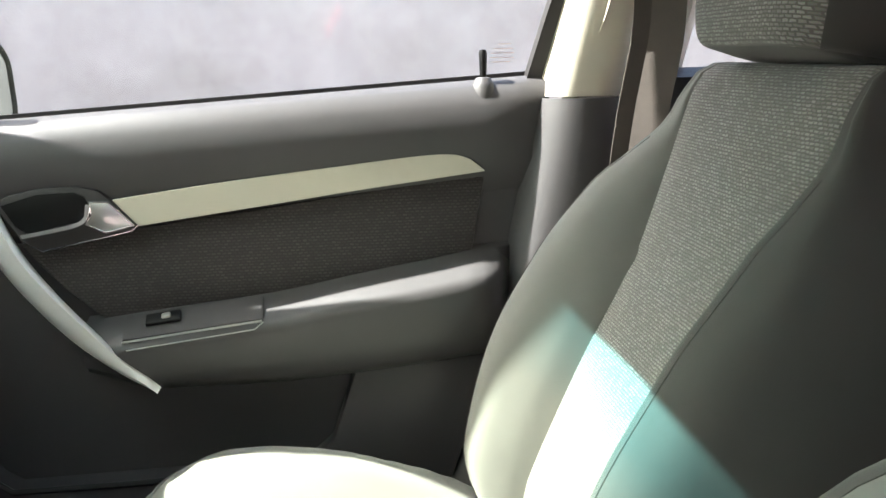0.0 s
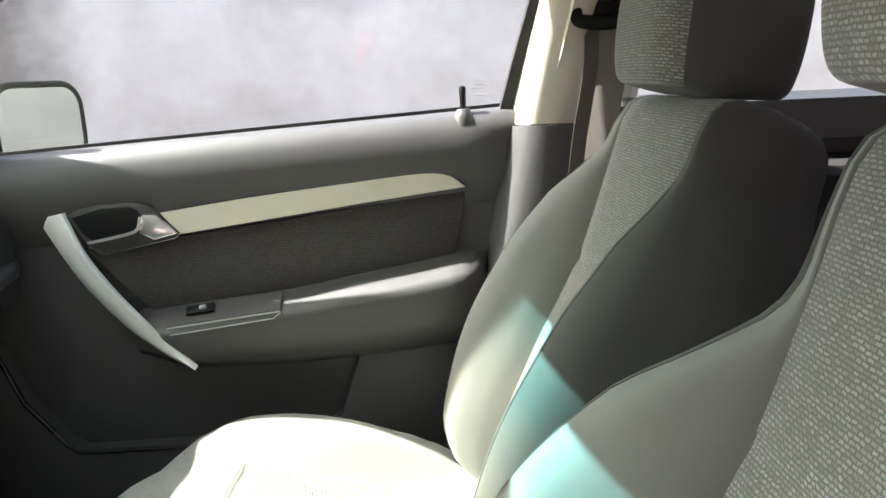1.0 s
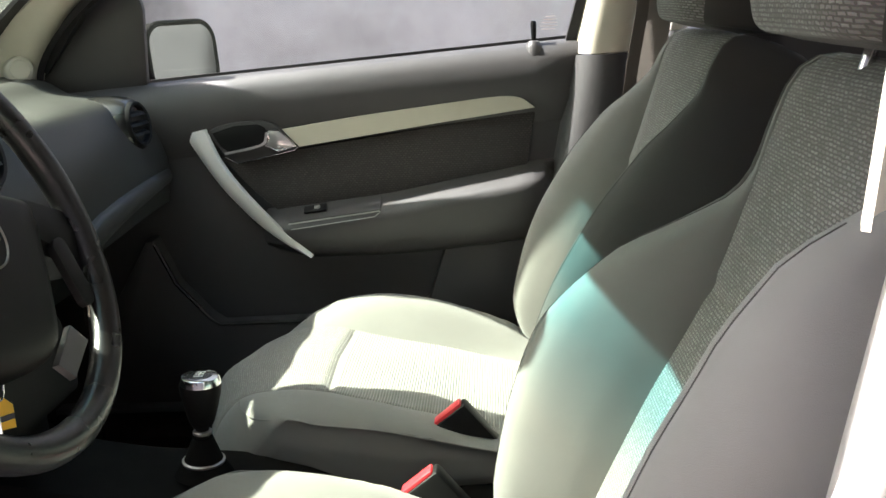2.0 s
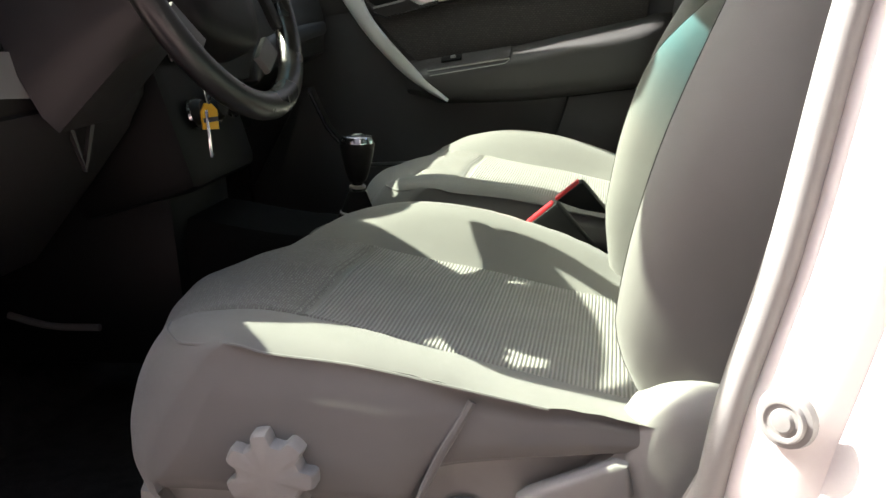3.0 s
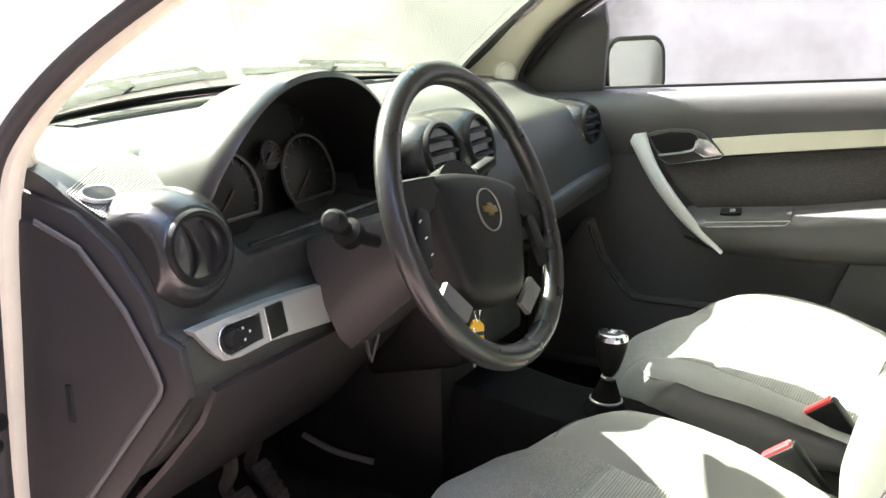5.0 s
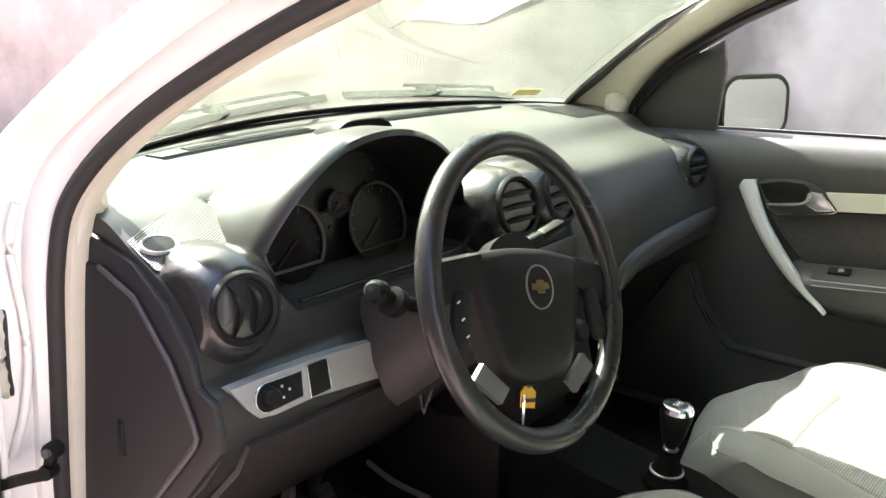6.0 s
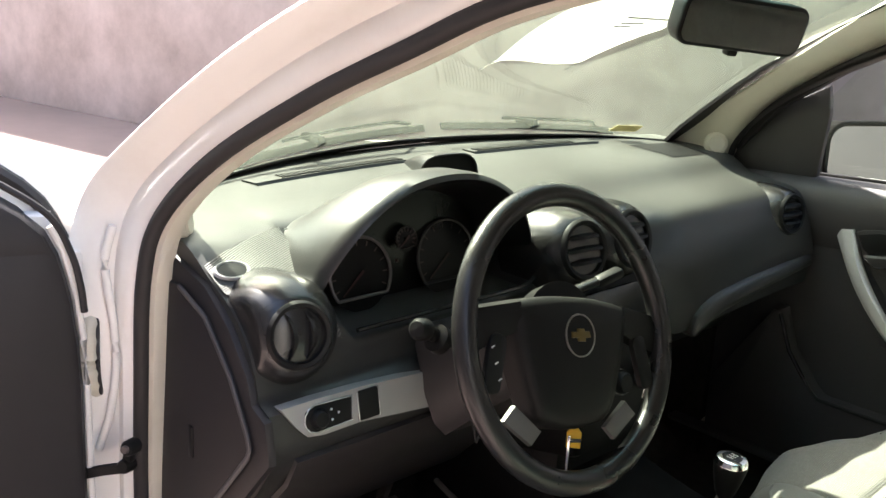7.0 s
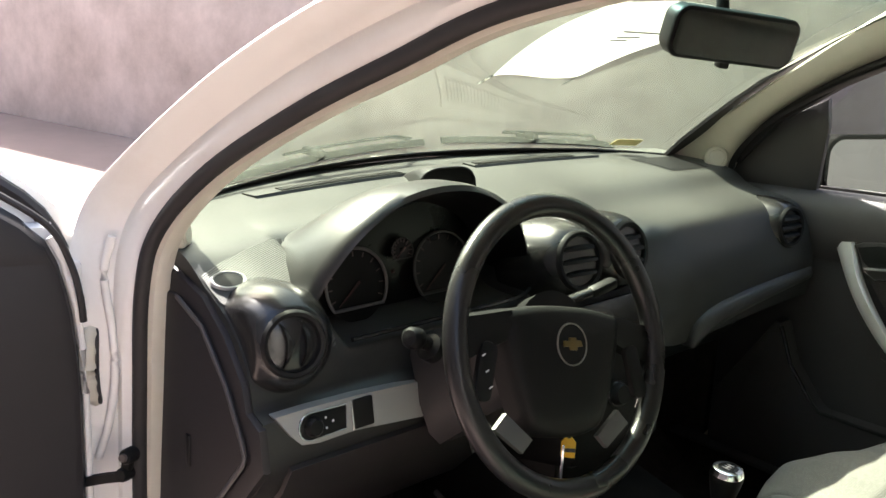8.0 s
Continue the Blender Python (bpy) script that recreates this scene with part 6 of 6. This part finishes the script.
for s in (-1, 1):
    rows = []
    for t in np.linspace(0, 1, 7):
        x = s * (0.098 + 0.080 * t)
        yt, yb = 0.046 - 0.012 * t, 0.002 - 0.03 * t
        rows.append([WM @ V(x, yt, -0.012), WM @ V(x, yt - 0.004, 0.006 - 0.006 * t), WM @ V(x, (yt + yb) / 2, 0.008 - 0.006 * t), WM @ V(x, yb + 0.004, 0.002 - 0.006 * t), WM @ V(x, yb, -0.014)])
    part("side_spoke", thick(sheet(rows), 0.004), M["black"], sw_th, "black side spoke")
    quad = [(0.106, -0.087), (0.127, -0.106), (0.080, -0.138), (0.061, -0.121)]
    part("lower_spoke", prism([(s * x, y) for x, y in quad], 0.008, WM @ Matrix.Translation((0, 0, -0.010)), 0.002), M["spoke"], sw_th, "silver lower spoke")
    ctl = part("spoke_buttons", prism(pill(0.028, 0.075, 0.010), 0.008, WM @ pose(s * 0.142, -0.035, -0.004, 0, 0, s * 14), 0.003), M["black"], sw_th, "button pad")
    if s < 0:
        for k in range(3):
            part("button_mark", box(0.006, 0.0018, 0.0006, 0, at=WM @ pose(s * (0.142 + 0.005 * (k - 1)), -0.035 + 0.02 * (k - 1), 0.0045, 0, 0, 28)), M["pale_ink"], ctl, "white button mark")
    else:
        part("chrome_bow", sweep([WM @ V(0.150, -0.02, 0.002), WM @ V(0.150, -0.062, 0.001), WM @ V(0.140, -0.085, 0.0)], ring(0.0016, 6)), M["chrome"], sw_th, "thin chrome bow")
em = part("emblem", lathe([(0.0262, 0.014), (0.0272, 0.0168), (0.0284, 0.0165), (0.0290, 0.012)], 32, WM), M["steel"], sw_th, "dull chrome emblem ring")
part("emblem_ground", lathe([(0.0, 0.0155), (0.0265, 0.0152)], 28, WM), M["black"], em, "black emblem ground")
part("emblem_shape", prism([(-0.020, -0.004), (-0.008, -0.004), (-0.006, -0.009), (0.008, -0.009), (0.008, -0.004), (0.020, -0.003), (0.017, 0.006), (0.007, 0.006), (0.006, 0.010), (-0.008, 0.010), (-0.008, 0.005), (-0.020, 0.005)], 0.003, WM @ Matrix.Translation((0, 0, 0.0155)) @ Matrix.Diagonal((0.88, 0.88, 1, 1)), 0.001), M["gold"], em, "plain gold emblem shape")
part("hub_back", lathe([(0.075, -0.015), (0.07, -0.04), (0.055, -0.055)], 28, WM), M["black"], sw_th, "black hub back")
# column shroud and stalks
col = thing("steering_column", "charcoal steering column shroud with two stalks", "steering column")
rows = []
for t in np.linspace(0, 1, 8):
    c = HUB + WN * (-0.055 - 0.165 * t) + V(0, -0.01 * t, -0.012 * t)
    hw, up_, dn = 0.065 + 0.045 * t ** 0.7, 0.035 + 0.02 * t, 0.055 + 0.055 * t
    rows.append([c + V(0, (hw if a > 0 else 0.064 + 0.010 * t) * a, 0) + V(-math.sin(TILT), 0, math.cos(TILT)) * (up_ * b if b > 0 else dn * b) for a, b in
                 ((-0.6, 1), (0.6, 1), (0.88, 0.88), (1, 0.5), (1, -0.4), (0.92, -0.8), (0.7, -1), (-0.7, -1), (-0.92, -0.8), (-1, -0.4), (-1, 0.5), (-0.88, 0.88))])
part("shroud", sheet(rows, closed_u=True, caps=True), M["shroud"], col, "charcoal column shroud", sharp=40)
ls = part("light_stalk", sweep(spline([V(-0.128, -0.425, 0.832), V(-0.122, -0.485, 0.856), V(-0.122, -0.535, 0.885)], 8), ring(0.0095, 12)), M["black"], col, "black light stalk")
part("stalk_knob", joined(lathe([(0.0, 0.026), (0.010, 0.025), (0.0145, 0.019), (0.015, 0.004), (0.012, -0.002)], 18, facing((-0.121, -0.522, 0.878), (0.35, -1, 0.40))),
                          lathe([(0.013, 0.014), (0.019, 0.011), (0.019, -0.002), (0.013, -0.006)], 18, facing((-0.120, -0.495, 0.857), (-0.02, -0.8, 0.6)))), M["black"], ls, "ridged stalk knob")
rs = part("wiper_stalk", sweep(spline([V(-0.115, -0.30, 0.872), V(-0.105, -0.225, 0.885), V(-0.094, -0.165, 0.898)], 8), ring(0.010, 12, 0.7)), M["gloss"], col, "black wiper stalk")
part("stalk_tip", box(0.02, 0.05, 0.016, 0.006, at=pose(-0.096, -0.18, 0.895, 14, 0, -8)), M["black"], rs, "black stalk tip")
part("ignition_lock", lathe([(0.0, 0.012), (0.012, 0.012), (0.018, 0.006), (0.019, -0.02)], 20, facing((-0.075, -0.278, 0.775), (0.8, 0.55, 0.1))), M["gloss"], col, "ignition lock")
key = thing("ignition_key", "ignition key with a yellow plastic tag hanging from it", "key")
part("key_bow", prism(pill(0.022, 0.034, 0.010), 0.008, facing((-0.058, -0.268, 0.772), (0.3, 0.9, 0), (0.8, 0, 0.3)), 0.003), M["black"], key, "black key head")
part("split_ring", sweep([V(-0.062, -0.270 + 0.011 * math.cos(t), 0.722 + 0.036 * math.sin(t)) for t in np.linspace(0, 2 * math.pi, 18, endpoint=False)], ring(0.0012, 6), closed=True, up=(1, 0, 0)), M["chrome"], key, "steel split ring")
part("tag", prism([(-0.013, -0.034), (0.012, -0.036), (0.013, -0.010), (0.004, 0.0), (-0.006, 0.0), (-0.013, -0.010)], 0.004, facing((-0.066, -0.266, 0.687), (0.75, -0.65, 0.05)) @ Matrix.Diagonal((0.85, 0.95, 1, 1)), 0.001), M["yellow"], key, "yellow tag")
part("tag_print", box(0.02, 0.006, 0.0006, 0, at=facing((-0.066, -0.266, 0.687), (0.75, -0.65, 0.05)) @ Matrix.Translation((0.0, -0.021, 0.0045))), M["ink"], key, "dark print bar")
part("spare_key", box(0.004, 0.003, 0.060, 0.001, at=pose(-0.060, -0.284, 0.650, 0, 0, 30)), M["chrome"], key, "hanging spare key")

# ---------------------------------------------------------------- console, gear lever, pedals
con = thing("centre_console", "black plastic centre console between the seats", "console")
rows = []
for x in np.linspace(-0.22, 0.62, 16):
    z = interp([(-0.22, 0.50), (-0.05, 0.47), (0.12, 0.455), (0.3, 0.40), (0.62, 0.40)], x)
    rows.append([V(x, -0.105, 0.22), V(x, -0.10, z - 0.02), V(x, -0.085, z), V(x, 0.065, z), V(x, 0.08, z - 0.02), V(x, 0.085, 0.22)])
part("tunnel_cover", sheet(rows, caps=True), M["matte"], con, "black console moulding", sharp=50)
part("tray_edge", sweep([V(-0.14, 0.10, 0.42), V(0.05, 0.13, 0.40), V(0.16, 0.135, 0.40)], ring(0.003, 6)), M["gloss"], con, "thin console edge")
gl_th = thing("gear_lever", "black gear lever with a chrome capped knob", "gear lever")
GM = Matrix.Translation((0.045, -0.012, 0.468)) @ pose(0, 0, 0, 0, 4, 0)
part("boot", lathe([(0.038, 0.0), (0.032, 0.010), (0.026, 0.019), (0.020, 0.034), (0.013, 0.052)], 28, GM), M["matte"], gl_th, "black gaiter")
part("base_ring", lathe([(0.0255, 0.0165), (0.0275, 0.017), (0.0280, 0.0195), (0.0255, 0.021)], 28, GM), M["steel"], gl_th, "bright gaiter ring")
part("collar", lathe([(0.010, 0.056), (0.0125, 0.057), (0.0125, 0.060), (0.010, 0.062)], 24, GM), M["steel"], gl_th, "bright collar")
part("shaft", lathe([(0.009, 0.03), (0.009, 0.09)], 16, GM), M["black"], gl_th)
kb = part("knob", lathe([(0.013, 0.068), (0.0165, 0.075), (0.021, 0.092), (0.0255, 0.112), (0.027, 0.124), (0.0255, 0.132)], 32, GM), M["black"], gl_th, "black gear knob")
part("knob_cap", lathe([(0.0195, 0.1375), (0.0235, 0.1365), (0.0262, 0.131), (0.0266, 0.123)], 32, GM), M["chrome"], kb, "chrome knob ring")
part("knob_disc", lathe([(0.0, 0.1385), (0.012, 0.138), (0.020, 0.1370)], 28, GM), M["gloss"], kb, "black top disc")
part("shift_mark", joined(*[box(0.012, 0.0016, 0.0008, 0, at=GM @ V(0, dy, 0.1390)) for dy in (-0.007, 0, 0.007)], box(0.0016, 0.016, 0.0008, 0, at=GM @ V(0, 0, 0.1390))), M["pale_ink"], kb, "pale shift pattern lines")
def pedal(x, y, z, w, h, nm, lab, ribs, arm):
    p = thing(nm, lab, "pedal", group="foot pedals")
    m = Matrix.Translation((x, y, z)) @ pose(0, 0, 0, 0, -38, 0)
    pp = part("pad", box(0.016, w, h, 0.005, at=m), M["pedal"], p, "worn rubber pad")
    for k in range(ribs):
        part("rib", box(0.005, w * 0.86, h * 0.42 / ribs, 0.0015, at=m @ V(0.009, 0, (k - (ribs - 1) / 2) * h * 0.86 / ribs)), M["pedal"], pp)
    part("arm", sweep(spline([m @ V(-0.008, 0, 0), m @ V(-0.02, 0, 0.045), *arm], 14), [(-0.007, -0.010), (0.007, -0.010), (0.007, 0.010), (-0.007, 0.010)], up=(1, 0, 0)), M["pedal"], p)


pedal(-0.47, -0.455, 0.308, 0.062, 0.072, "clutch_pedal", "worn clutch pedal with a ribbed rubber pad", 6, [V(-0.465, -0.515, 0.375), V(-0.455, -0.548, 0.43), V(-0.47, -0.56, 0.52)])
pedal(-0.47, -0.331, 0.313, 0.050, 0.062, "brake_pedal", "worn brake pedal with a ribbed rubber pad", 4, [V(-0.48, -0.350, 0.40), V(-0.49, -0.362, 0.52)])
pedal(-0.50, -0.232, 0.305, 0.038, 0.085, "accelerator_pedal", "narrow black rubber accelerator pedal", 4, [V(-0.52, -0.235, 0.40), V(-0.53, -0.24, 0.52)])
wire = part("floor_strip", sweep(spline([V(-0.495, -0.136, 0.358), V(-0.45, -0.137, 0.346), V(-0.412, -0.137, 0.340), V(-0.342, -0.137, 0.339)], 12), ring(0.006, 8)), M["worn_grey"], label="pale strip along the carpet edge beside the console")
tagged(wire, category="trim")
